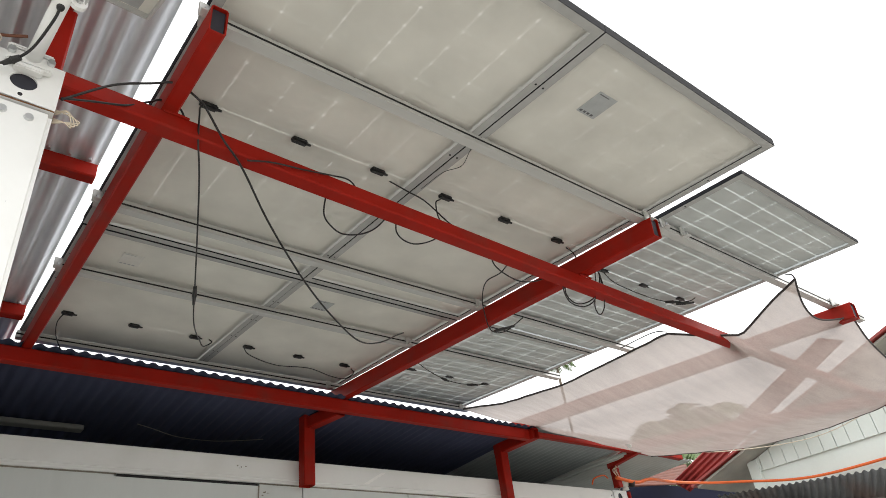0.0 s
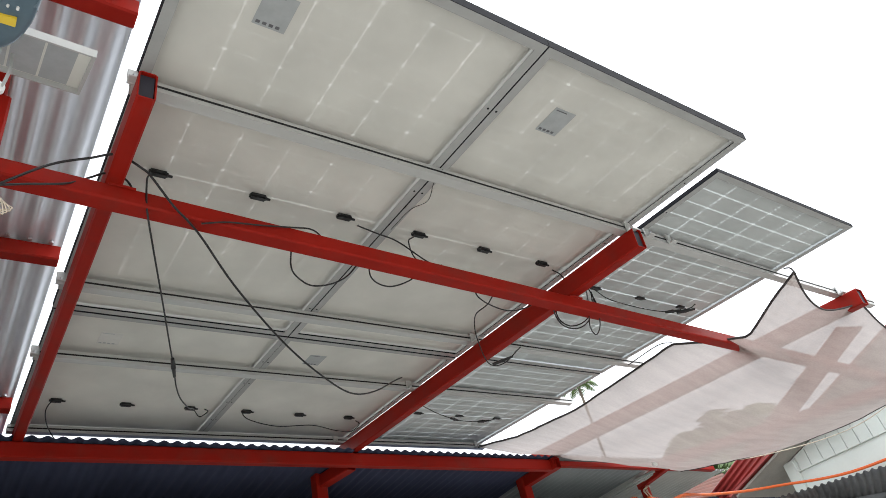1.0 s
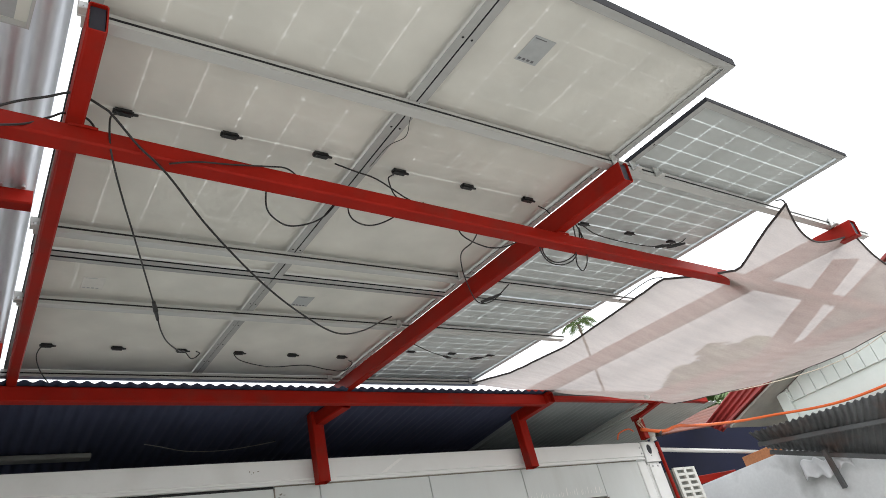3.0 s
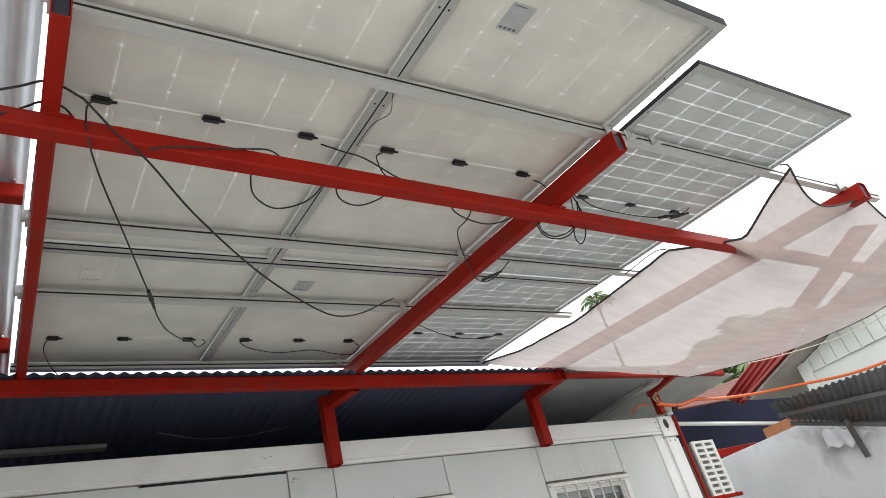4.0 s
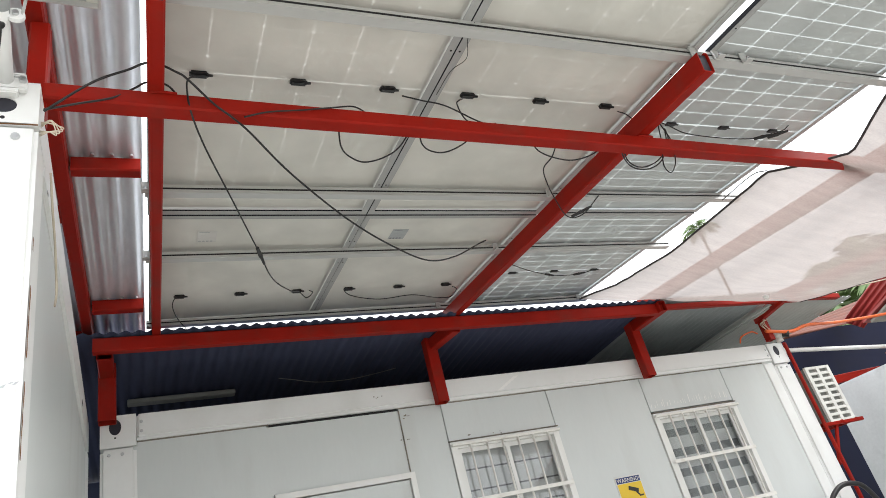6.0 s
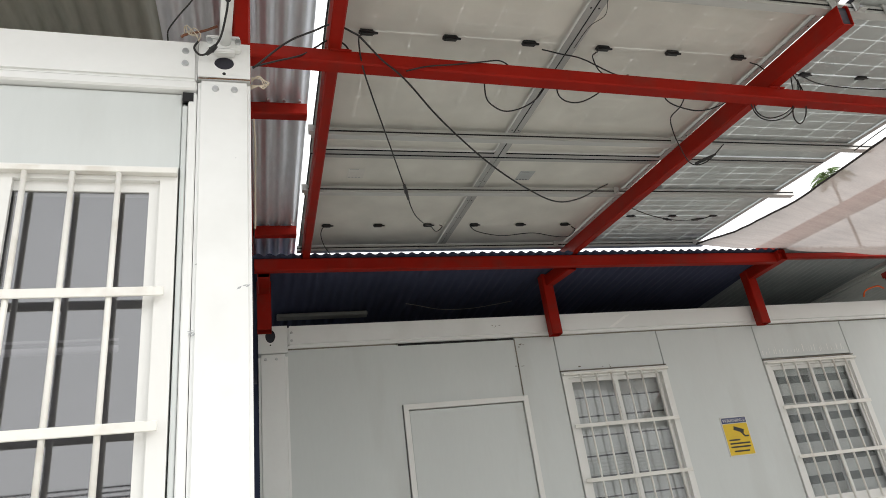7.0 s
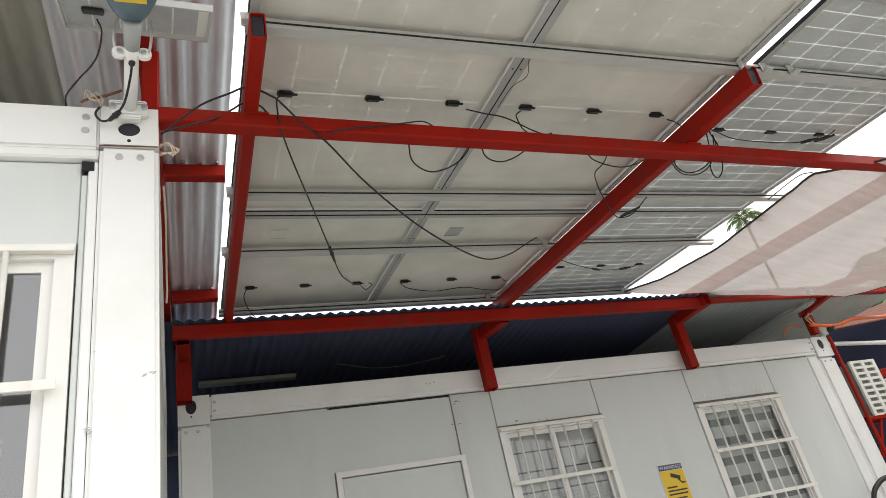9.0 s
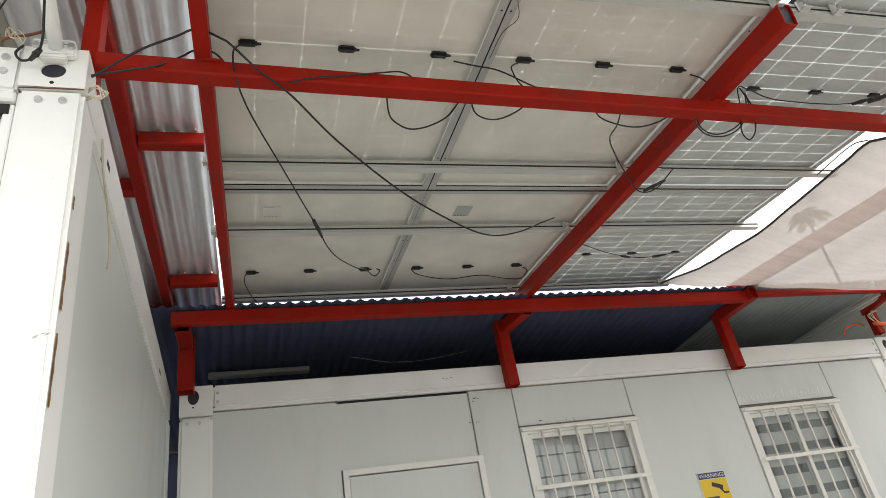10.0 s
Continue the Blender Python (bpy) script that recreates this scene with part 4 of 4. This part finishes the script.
part("cable_gland", cyl(bmesh.new(), (-0.144, 2.852, 2.797), (-0.144, 2.846, 2.784), 0.010, 0.009, 12), BLACK, SL, smooth=True)
TILT_M = Matrix.Translation((-0.131, 2.835, 2.972)) @ pose(0, 0, 0, 24.5, 0, 2)


def tilted(bm):
    bmesh.ops.transform(bm, matrix=TILT_M, verts=bm.verts)
    return bm


SP = part("lamp_solar_panel", tilted(box(bmesh.new(), -0.205, 0.205, -0.118, 0.118, 0.003, 0.006)), BACKSHEET, SL, "small solar panel with an aluminium rim")
for x0, x1, y0, y1 in ((-0.213, 0.213, -0.126, -0.118), (-0.213, 0.213, 0.118, 0.126), (-0.213, -0.205, -0.118, 0.118), (0.205, 0.213, -0.118, 0.118)):
    part("rim", tilted(box(bmesh.new(), x0, x1, y0, y1, -0.012, 0.008)), ALU, SP)
for k in range(5):
    part("cell_strip", tilted(box(bmesh.new(), -0.199 + 0.076 * k, -0.129 + 0.076 * k, -0.112, 0.112, 0.0012, 0.0026)), LABEL, SP)
part("junction_box", tilted(bx(-0.150, -0.090, -0.030, -0.002, -0.014, 0.001, 0.004)), BLACK, SP)
for dx in (-0.045, 0.045):
    part("strap", cord(bmesh.new(), [(-0.142 + dx, 2.835, 2.815), (-0.142 + dx * 1.15, 2.83, 2.88), (-0.140 + dx, 2.85, 2.97)], 0.0045, 6, 4), ALU, SL)
cable("lamp_cable", [(-0.144, 2.846, 2.786), (-0.150, 2.88, 2.765), (-0.172, 2.97, 2.745), (-0.200, 3.035, 2.750), (-0.222, 3.05, 2.738), (-0.245, 3.052, 2.735), (-0.262, 3.055, 2.765), (-0.25, 3.065, 2.805)], 0.0042, "black lamp cable looped over the corner post", connectors=[((-0.19, 3.02, 2.748), (-0.222, 3.052, 2.738))])
cable("lamp_cable", [(-0.240, 2.83, 2.94), (-0.228, 2.85, 2.905), (-0.250, 2.92, 2.865), (-0.31, 3.0, 2.845), (-0.345, 3.05, 2.83), (-0.35, 3.085, 2.816)], 0.003, "thin dark cable from the lamp's panel")
cable("knotted_wire", [(-0.19, 3.06, 2.87), (-0.235, 3.06, 2.845), (-0.29, 3.055, 2.82), (-0.305, 3.06, 2.812)], 0.005, "brown wire knotted on the container's rail", mat=BROWN_WIRE)
for k in range(4):
    a = k * 1.3
    cable("string_tie", [(-0.285 + 0.012 * math.cos(a), 3.055, 2.82), (-0.275 + 0.02 * math.cos(a + 1), 3.048, 2.845 + 0.01 * math.sin(a)), (-0.262 + 0.02 * math.cos(a), 3.045, 2.815), (-0.25, 3.05, 2.79 + 0.01 * k)], 0.002, "pale string knotted round a wire", mat=STRING)
for k in range(4):
    a = 0.8 * k
    cable("string_tie", [(-0.080, 3.115, 2.70 - 0.006 * k), (-0.052, 3.09, 2.675 + 0.012 * math.sin(a)), (-0.030 + 0.01 * math.cos(a), 3.085, 2.655 - 0.008 * k), (-0.055, 3.09, 2.645), (-0.082, 3.115, 2.650 + 0.006 * k)], 0.002, "pale string hanging from the corner post", mat=STRING)
cable("door_cord", [(-0.074, 3.30, 2.66), (-0.070, 3.34, 2.56), (-0.072, 3.45, 2.50), (-0.074, 3.52, 2.44), (-0.074, 3.55, 2.38), (-0.076, 3.54, 2.33)], 0.004, "pale cord hanging down the side panel", mat=STRING)
for z0, z1, w in ((1.98, 2.17, 0.010), (1.74, 1.92, 0.008), (2.27, 2.31, 0.004)):
    rs = bmesh.new()
    n = 8
    top = [(LX + 0.002, LY + 0.03 + w * (0.6 + 0.4 * math.sin(k * 2.1)), z0 + (z1 - z0) * k / n) for k in range(n + 1)]
    for a, b in zip(top, top[1:]):
        v = [rs.verts.new(q) for q in ((a[0], LY + 0.022, a[2]), a, b, (b[0], LY + 0.022, b[2]))]
        rs.faces.new(v)
    part("rust_streak", rs, RUST, HL, "brown rust along the post's edge")
for cx, cz, n, seed in ((-0.135, 1.985, 3, 4), (-0.150, 1.775, 7, 9), (-0.02, 1.905, 4, 12), (-0.075, 2.36, 2, 15)):
    rng = random.Random(seed)
    chip = bmesh.new()
    for k in range(n):
        x, z, w, h = LX + cx + rng.uniform(-0.02, 0.02), cz + rng.uniform(-0.014, 0.014), rng.uniform(0.003, 0.011), rng.uniform(0.0015, 0.004)
        chip.faces.new([chip.verts.new((x + w * a, LY + 0.0018, z + h * b + a * h)) for a, b in ((-1, -0.4), (0.2, -1), (1, 0.3), (-0.1, 1))])
    part("paint_chip", chip, LABEL, HL, "grey chipped paint")
rj = box(bmesh.new(), LX - 0.167, LX - 0.001, LY - 0.0005, LY + 0.002, 2.6592, 2.6618)
part("rust_joint", rj, RUST, HL, "rusty joint under the corner block")
scuff = bmesh.new()
for k in range(5):
    x = 2.70 + 0.035 * k
    v = [scuff.verts.new(q) for q in ((x, FY - 0.0015, 2.655 + 0.020 * k), (x + 0.05, FY - 0.0015, 2.66 + 0.020 * k), (x + 0.075, FY - 0.0015, 2.680 + 0.020 * k), (x + 0.03, FY - 0.0015, 2.675 + 0.020 * k))]
    scuff.faces.new(v)
part("scuff_mark", scuff, SCUFF, HB, "bright scuff on the top rail")
rng = random.Random(31)
for k in range(26):
    drip = bmesh.new()
    x, z = 4.12 + 0.034 * k + rng.uniform(-0.012, 0.012), 2.345 + rng.uniform(0, 0.012)
    h, w = rng.uniform(0.015, 0.075), rng.uniform(0.003, 0.010)
    drip.faces.new([drip.verts.new(q) for q in ((x, FY + 0.0285, z), (x + w, FY + 0.0285, z + 0.003), (x + w * 1.6, FY + 0.0285, z + h), (x + w * 0.7, FY + 0.0285, z + h * 0.9))])
    part("sealant_smear", drip, PVC, HB, "pale smeared sealant over the window")

# ---- warning sign ----
SG = thing("warning_sign", "yellow camera surveillance warning sign screwed to the container wall", "sign", (3.62, 6.02, 1.55))
SY = FY + 0.026
part("plate", bx(3.500, 3.742, SY - 0.003, SY + 0.003, 1.548, 1.855, 0.001), AC_WHITE, SG)
part("yellow_field", box(bmesh.new(), 3.508, 3.734, SY - 0.0045, SY - 0.0032, 1.556, 1.800), YELLOW, SG)
part("header", box(bmesh.new(), 3.508, 3.734, SY - 0.0045, SY - 0.0032, 1.804, 1.847), BLUE, SG)
tx = bpy.data.curves.new("warning_text", "FONT")
tx.body = "WARNING!"
tx.size = 0.042
tx.align_x = "CENTER"
tx.extrude = 0.0004
tob = new("lettering", tx)
tob.matrix_basis = pose(3.621, SY - 0.006, 1.811, 90, 0, 0)
tx.materials.append(AC_WHITE)
dg = bpy.context.evaluated_depsgraph_get()
me = bpy.data.meshes.new_from_object(tob.evaluated_get(dg))
bpy.data.objects.remove(tob)
let = new("lettering", me)
let.matrix_basis = pose(3.621, SY - 0.006, 1.811, 90, 0, 0)
let.parent = SG
let.matrix_parent_inverse = SG.matrix_basis.inverted()
cm = bmesh.new()
bar(cm, (3.60, SY - 0.006, 1.765), (3.685, SY - 0.006, 1.735), 0.002, 0.030, (0, 0, 1))
part("camera_icon", cm, INK, SG)
cm = bmesh.new()
bar(cm, (3.66, SY - 0.006, 1.73), (3.685, SY - 0.006, 1.700), 0.002, 0.012)
bar(cm, (3.68, SY - 0.006, 1.697), (3.72, SY - 0.006, 1.697), 0.002, 0.012)
part("camera_icon", cm, INK, SG)
for k, (x0, x1, z) in enumerate(((3.53, 3.63, 1.672), (3.53, 3.715, 1.645), (3.53, 3.71, 1.618), (3.55, 3.69, 1.585))):
    part("print_bar", box(bmesh.new(), x0, x1, SY - 0.0062, SY - 0.0046, z - 0.006, z + 0.006), INK, SG)

# ---- security camera on the container's corner ----
SC = thing("security_camera", "white security camera with a black lens on the container's corner", "camera", (5.86, 5.97, 2.8))
part("base", cyl(bmesh.new(), (5.88, 5.97, 2.79), (5.88, 5.97, 2.83), 0.035, 0.03, 16), AC_WHITE, SC, smooth=True)
cb = bmesh.new()
bmesh.ops.create_uvsphere(cb, u_segments=18, v_segments=10, radius=0.045)
bmesh.ops.transform(cb, matrix=Matrix.Translation((5.88, 5.96, 2.86)), verts=cb.verts)
part("body", cb, AC_WHITE, SC, smooth=True)
part("lens", cyl(bmesh.new(), (5.90, 5.93, 2.850), (5.935, 5.885, 2.83), 0.032, 0.030, 14), BLACK, SC, smooth=True)
for k in range(4):
    cable("camera_wire", [(5.66 + 0.02 * k, 5.86, 3.02 - 0.01 * k), (5.64 - 0.02 * k, 5.85, 2.94), (5.70 + 0.03 * math.sin(k * 2), 5.88, 2.86), (5.76, 5.95, 2.80 + 0.005 * k), (5.84, 6.02, 2.80)], 0.004, "pale wire tangled round the post's head", mat=STRING)
cable("orange_wire", [(5.30, 5.92, 2.80), (5.35, 5.92, 2.86), (5.50, 5.92, 2.90), (5.58, 5.93, 2.88)], 0.008, "orange wire lying on the container's roof", mat=ORANGE)

# ---- air conditioner on the container's end ----
AC = thing("air_conditioner", "boxed air conditioner with a white slotted grille on a red bracket", "air conditioner", (6.25, 6.1, 1.95))
part("casing", bx(6.065, 6.395, 6.03, 6.24, 1.975, 2.505, 0.008, 2), AC_GREY, AC)
gy = 6.005
gr = bmesh.new()
x0, x1, z0, z1 = 6.060, 6.400, 1.965, 2.512
box(gr, x0, x0 + 0.04, gy, gy + 0.024, z0, z1)
box(gr, x1 - 0.04, x1, gy, gy + 0.024, z0, z1)
box(gr, (x0 + x1) / 2 - 0.02, (x0 + x1) / 2 + 0.02, gy, gy + 0.024, z0, z1)
for k in range(10):
    z = z0 + (z1 - z0 - 0.025) * k / 9
    box(gr, x0 + 0.04, (x0 + x1) / 2 - 0.02, gy + 0.001, gy + 0.024, z, z + 0.025)
    box(gr, (x0 + x1) / 2 + 0.02, x1 - 0.04, gy + 0.001, gy + 0.024, z, z + 0.025)
part("grille", gr, AC_WHITE, AC, "white slotted front grille")
for x in (6.20, 6.40):
    part("bracket", tube_bar(bmesh.new(), (x, 6.0, 1.96), (x, 6.40, 1.96), 0.03, 0.03), RED, AC)
part("bracket", tube_bar(bmesh.new(), (5.93, 6.02, 1.955), (6.50, 6.02, 1.955), 0.035, 0.035), RED, AC)
part("bracket", tube_bar(bmesh.new(), (5.94, 6.04, 1.60), (6.15, 6.04, 1.95), 0.03, 0.03), RED, AC)
part("bracket", tube_bar(bmesh.new(), (5.935, 5.985, 0.0), (5.935, 5.985, 2.78), 0.03, 0.03, up=(0, 1, 0)), RED, AC)

solo("black_hose", cord(bmesh.new(), [(5.24, 5.8, 0.02), (5.25, 5.8, 0.9), (5.32, 5.8, 1.26), (5.46, 5.8, 1.39), (5.64, 5.8, 1.42), (5.82, 5.8, 1.34), (5.93, 5.8, 1.0), (5.95, 5.8, 0.02)], 0.021, 10), BLACK, "thick black hose bent in an arch before the container", "hose", smooth=True)

# ---- the neighbour's yard ----
part_pipe = cyl(bmesh.new(), (5.93, 6.08, 2.735), (9.1, 6.50, 2.72), 0.022, None, 14)
solo("conduit_pipe", part_pipe, PVC, "white plastic pipe running from the container to the neighbour", "pipe", smooth=True)
hose = [(5.62, 5.86, 2.87), (6.0, 5.9, 2.86), (6.35, 5.96, 2.93), (7.2, 6.2, 3.02), (8.0, 6.27, 3.08), (8.56, 6.15, 3.10), (8.92, 5.40, 2.98), (8.98, 4.3, 2.96), (9.0, 3.0, 2.98)]
solo("garden_hose", cord(bmesh.new(), hose, 0.017, 10), ORANGE, "orange hose strung across the gap", "hose", smooth=True)
bm = box(bmesh.new(), 8.0, 8.15, 1.0, 7.35, 0, 2.57)
solo("boundary_wall", bevelled(bm, 0.012, 2), CONCRETE, "stained grey concrete boundary wall", "wall", kind="structure")
solo("wall_tarp", box(bmesh.new(), 6.95, 15.0, 9.1, 9.18, 0, 4.02), SHADE_NAVY, "navy sheet wall behind the gap, coloured near-black as shade", "wall", kind="structure")
def ribbed_quad(p00, p10, p01, p11, ribs, depth, out, rows=4):
    """A ribbed sheet over four corners; the ribs run from the p00-p10 edge to the p01-p11 edge."""
    bm = bmesh.new()
    p00, p10, p01, p11, out = (Vector(q) for q in (p00, p10, p01, p11, out))
    n = ribs * 8
    grid = []
    for j in range(rows + 1):
        v = j / rows
        row = []
        for i in range(n + 1):
            u = i / n
            w = math.sin(2 * math.pi * ribs * u)
            row.append(bm.verts.new(p00.lerp(p10, u).lerp(p01.lerp(p11, u), v) + out * depth * math.copysign(abs(w) ** 0.6, w)))
        grid.append(row)
    for a, b in zip(grid, grid[1:]):
        for i in range(n):
            bm.faces.new((a[i], a[i + 1], b[i + 1], b[i]))
    return bm


aw = ribbed_quad((7.40, 5.86, 2.785), (7.40, 3.20, 2.50), (7.92, 6.02, 2.64), (7.92, 3.9, 1.72), 35, 0.011, (0.1, 0, 1))
thicken(solo("awning_sheet", aw, AWNING, "dark corrugated awning along the boundary wall", "awning", kind="structure", smooth=True), 0.001)
AF = thing("awning_frame", "dark steel frame under the corrugated awning", "steel frame", (7.6, 5.2, 2.4))
part("purlin", tube_bar(bmesh.new(), (7.60, 5.92, 2.67), (7.60, 3.4, 2.19), 0.04, 0.05), AWNING, AF)
part("purlin", tube_bar(bmesh.new(), (7.86, 5.98, 2.59), (7.86, 4.0, 1.80), 0.04, 0.05), AWNING, AF)
part("strut", tube_bar(bmesh.new(), (7.96, 5.42, 2.0), (7.80, 5.36, 2.40), 0.05, 0.05, up=(0, 1, 0)), AWNING, AF)
cr = corrugated(0, 0.56, 0, 0.20, lambda x, y: 0.016 * noise.noise(Vector((7 * x, 9 * y, 3))) + 0.02 * math.sin(31 * x + 8 * y), 0.13, 0.006, 8, 10)
for v in cr.verts:
    v.co.y += 0.03 * math.sin(17 * v.co.x) + 0.02 * math.sin(41 * v.co.x)
bmesh.ops.transform(cr, matrix=Matrix.Translation((7.93, 5.76, 2.17)) @ pose(0, 0, 0, 80, 0, -92), verts=cr.verts)
thicken(solo("crumpled_sheet", cr, PALE_METAL, "crumpled pale metal sheet hooked on the boundary wall", "sheet", smooth=True), 0.002)
solo("timber_plank", bx(8.04, 8.10, 5.95, 6.47, 2.571, 2.69, 0.005), WOOD, "orange-brown timber plank lying on the boundary wall", "plank")
solo("red_bar", tube_bar(bmesh.new(), (7.3, 7.3, 2.63), (8.9, 7.2, 2.68), 0.05, 0.10), RED, "red steel bar beside the air conditioner", "bar")

NH = thing("neighbour_house", "pale mint-white house with a ribbed fascia", "house", (10.5, 3.5, 0))
part("wall", bx(9.06, 12.0, -2.0, 6.18, 0, 3.26, 0.01), HOUSE, NH)
part("corner_board", bx(9.00, 9.055, 6.06, 6.21, 2.95, 3.40, 0.008), HOUSE, NH)


def gable(y):
    """Height of the sloping soffit over the gable wall."""
    return 3.385 + 0.325 * (6.19 - y) if y > 1.2 else 3.385 + 0.325 * (y + 3.79)


gw = bmesh.new()
ring = [(6.18, 3.262), (6.18, 3.37), (1.2, gable(1.2) - 0.02), (-2.0, gable(-2.0) - 0.02), (-2.0, 3.262)]
fr_, bk_ = ([gw.verts.new((x, y, z)) for y, z in ring] for x in (9.07, 9.15))
gw.faces.new(fr_)
gw.faces.new(bk_[::-1])
for k in range(5):
    gw.faces.new((fr_[k], fr_[k - 1], bk_[k - 1], bk_[k]))
part("gable_wall", gw, HOUSE, NH)
for k in range(28):
    y1 = 6.19 - 0.17 * k
    y0 = y1 - 0.162
    bm = bmesh.new()
    v = [bm.verts.new((x, y, z)) for x in (9.02, 9.06) for y, z in ((y1, 3.245), (y0, 3.245), (y0, gable(y0) - 0.012), (y1, gable(y1) - 0.012))]
    for f in ((0, 1, 2, 3), (7, 6, 5, 4), (0, 4, 5, 1), (1, 5, 6, 2), (2, 6, 7, 3), (3, 7, 4, 0)):
        bm.faces.new([v[i] for i in f])
    part("fascia_panel", bm, HOUSE, NH)


for name, mat, lift, x0, ye in (("soffit", GREY_PLANK, 0.0, 8.62, 6.80), ("roof", REDROOF, 0.045, 8.56, 6.86)):
    rb = bmesh.new()
    prof = [(ye, gable(ye) + lift), (1.2, gable(1.2) + lift), (-4.0, gable(-4.0) + lift)]
    ring = prof + [(y, z + 0.03) for y, z in prof[::-1]]
    a, b = ([rb.verts.new((x, y, z)) for y, z in ring] for x in (x0, 12.3))
    for k in range(6):
        rb.faces.new((a[k], a[k - 1], b[k - 1], b[k]))
    for q in (a, b):
        rb.faces.new((q[0], q[1], q[4], q[5]))
        rb.faces.new((q[1], q[2], q[3], q[4]))
    part(name, rb, mat, NH, "grey weathered soffit boards" if name == "soffit" else "")
thicken(solo("red_roof_strip", ribbed_quad((8.93, 7.36, 3.45), (8.96, 7.15, 3.25), (8.82, 4.60, 4.52), (8.84, 4.33, 4.37), 4, 0.016, (-0.8, -0.4, -0.2)), REDROOF, "red ribbed roof sheet leaning down from the neighbour's eave", "roof sheet", smooth=True), 0.002)
thicken(solo("rusty_roof", ribbed_quad((7.62, 7.5, 3.33), (8.05, 7.95, 3.50), (9.7, 7.5, 3.50), (12.1, 9.0, 4.44), 6, 0.03, (0, -0.5, 0.8)), RUSTROOF, "rusty red ribbed roof behind the gap", "roof", kind="structure", smooth=True), 0.002)
solo("roof_beam", tube_bar(bmesh.new(), (5.74, 5.62, 3.10), (6.55, 5.66, 3.09), 0.06, 0.05), RED, "short red steel beam beyond the container's end", "beam")
cable("slack_rope", [(5.85, 5.5, 3.06), (6.8, 5.2, 3.05), (8.0, 4.7, 3.20), (8.75, 4.0, 3.55)], 0.006, "pale slack rope strung to the neighbour's eave", mat=STRING)


# ---- palms ----
def palm(x, y, h, spread, fronds, seed, upright=0.1):
    rng = random.Random(seed)
    t = thing("palm_tree", "green palm tree behind the roofs", "palm tree", (x, y, 0), "palms")
    part("trunk", cord(bmesh.new(), [(x, y, 0), (x + 0.1, y, h * 0.5), (x, y, h)], 0.035, 10), BARK, t, smooth=True)
    bm = bmesh.new()
    for f in range(fronds):
        a = 2 * math.pi * f / fronds + rng.uniform(-0.2, 0.2)
        lift = rng.uniform(upright, 1.2)
        prev = None
        n = 26
        for k in range(n + 1):
            s = k / n
            r = spread * (s - 0.12 * s * s)
            z = h + spread * (lift * s - (0.55 + lift * 0.6) * s * s)
            c = Vector((x + r * math.cos(a), y + r * math.sin(a), z))
            if prev:
                d = (c - prev).normalized()
                side = d.cross(Vector((0, 0, 1))).normalized()
                for sg in (-1, 1):
                    ll = spread * 0.34 * math.sin(math.pi * min(1, s * 0.92 + 0.06)) * rng.uniform(0.8, 1.1)
                    tip = c + side * sg * ll * 0.85 + d * ll * 0.55 - Vector((0, 0, ll * rng.uniform(0.25, 0.55)))
                    wv = d * 0.022 * spread
                    v = [bm.verts.new(q) for q in (c - wv, c + wv, c.lerp(tip, 0.6) + wv * 0.8, tip, c.lerp(tip, 0.6) - wv * 0.8)]
                    bm.faces.new(v)
            prev = c
    part("crown", bm, LEAF, t)
    return t


palm(13.75, 13.0, 8.45, 0.62, 9, 3, 0.8)
palm(20.4, 14.0, 7.7, 2.2, 15, 12, 0.4)
palm(23.2, 14.5, 8.2, 2.4, 15, 21, 0.4)
palm(16.1, 12.0, 5.4, 1.9, 17, 5)
palm(14.3, 13.4, 5.3, 1.7, 15, 8)

# ---- overhead lines across the street, behind the camera ----
UP = thing("utility_line", "wooden utility poles with black overhead lines across the street", "power line", (0, -17, 0))
for x in (-24, 24):
    part("pole", cyl(bmesh.new(), (x, -17, 0), (x, -17, 6.2), 0.14, 0.10, 14), BARK, UP, smooth=True)
    part("cross_arm", bx(x - 0.06, x + 0.06, -18.0, -16.4, 4.9, 5.02, 0.01), BARK, UP)
for k in range(7):
    z = 3.75 + 0.16 * k
    part("power_line", cord(bmesh.new(), [(-24, -17 - 0.1 * k, z), (-9, -17 - 0.1 * k, z - 0.5), (8, -17 - 0.1 * k, z - 0.4), (24, -17 - 0.1 * k, z)], 0.026), CABLE, UP, smooth=True)
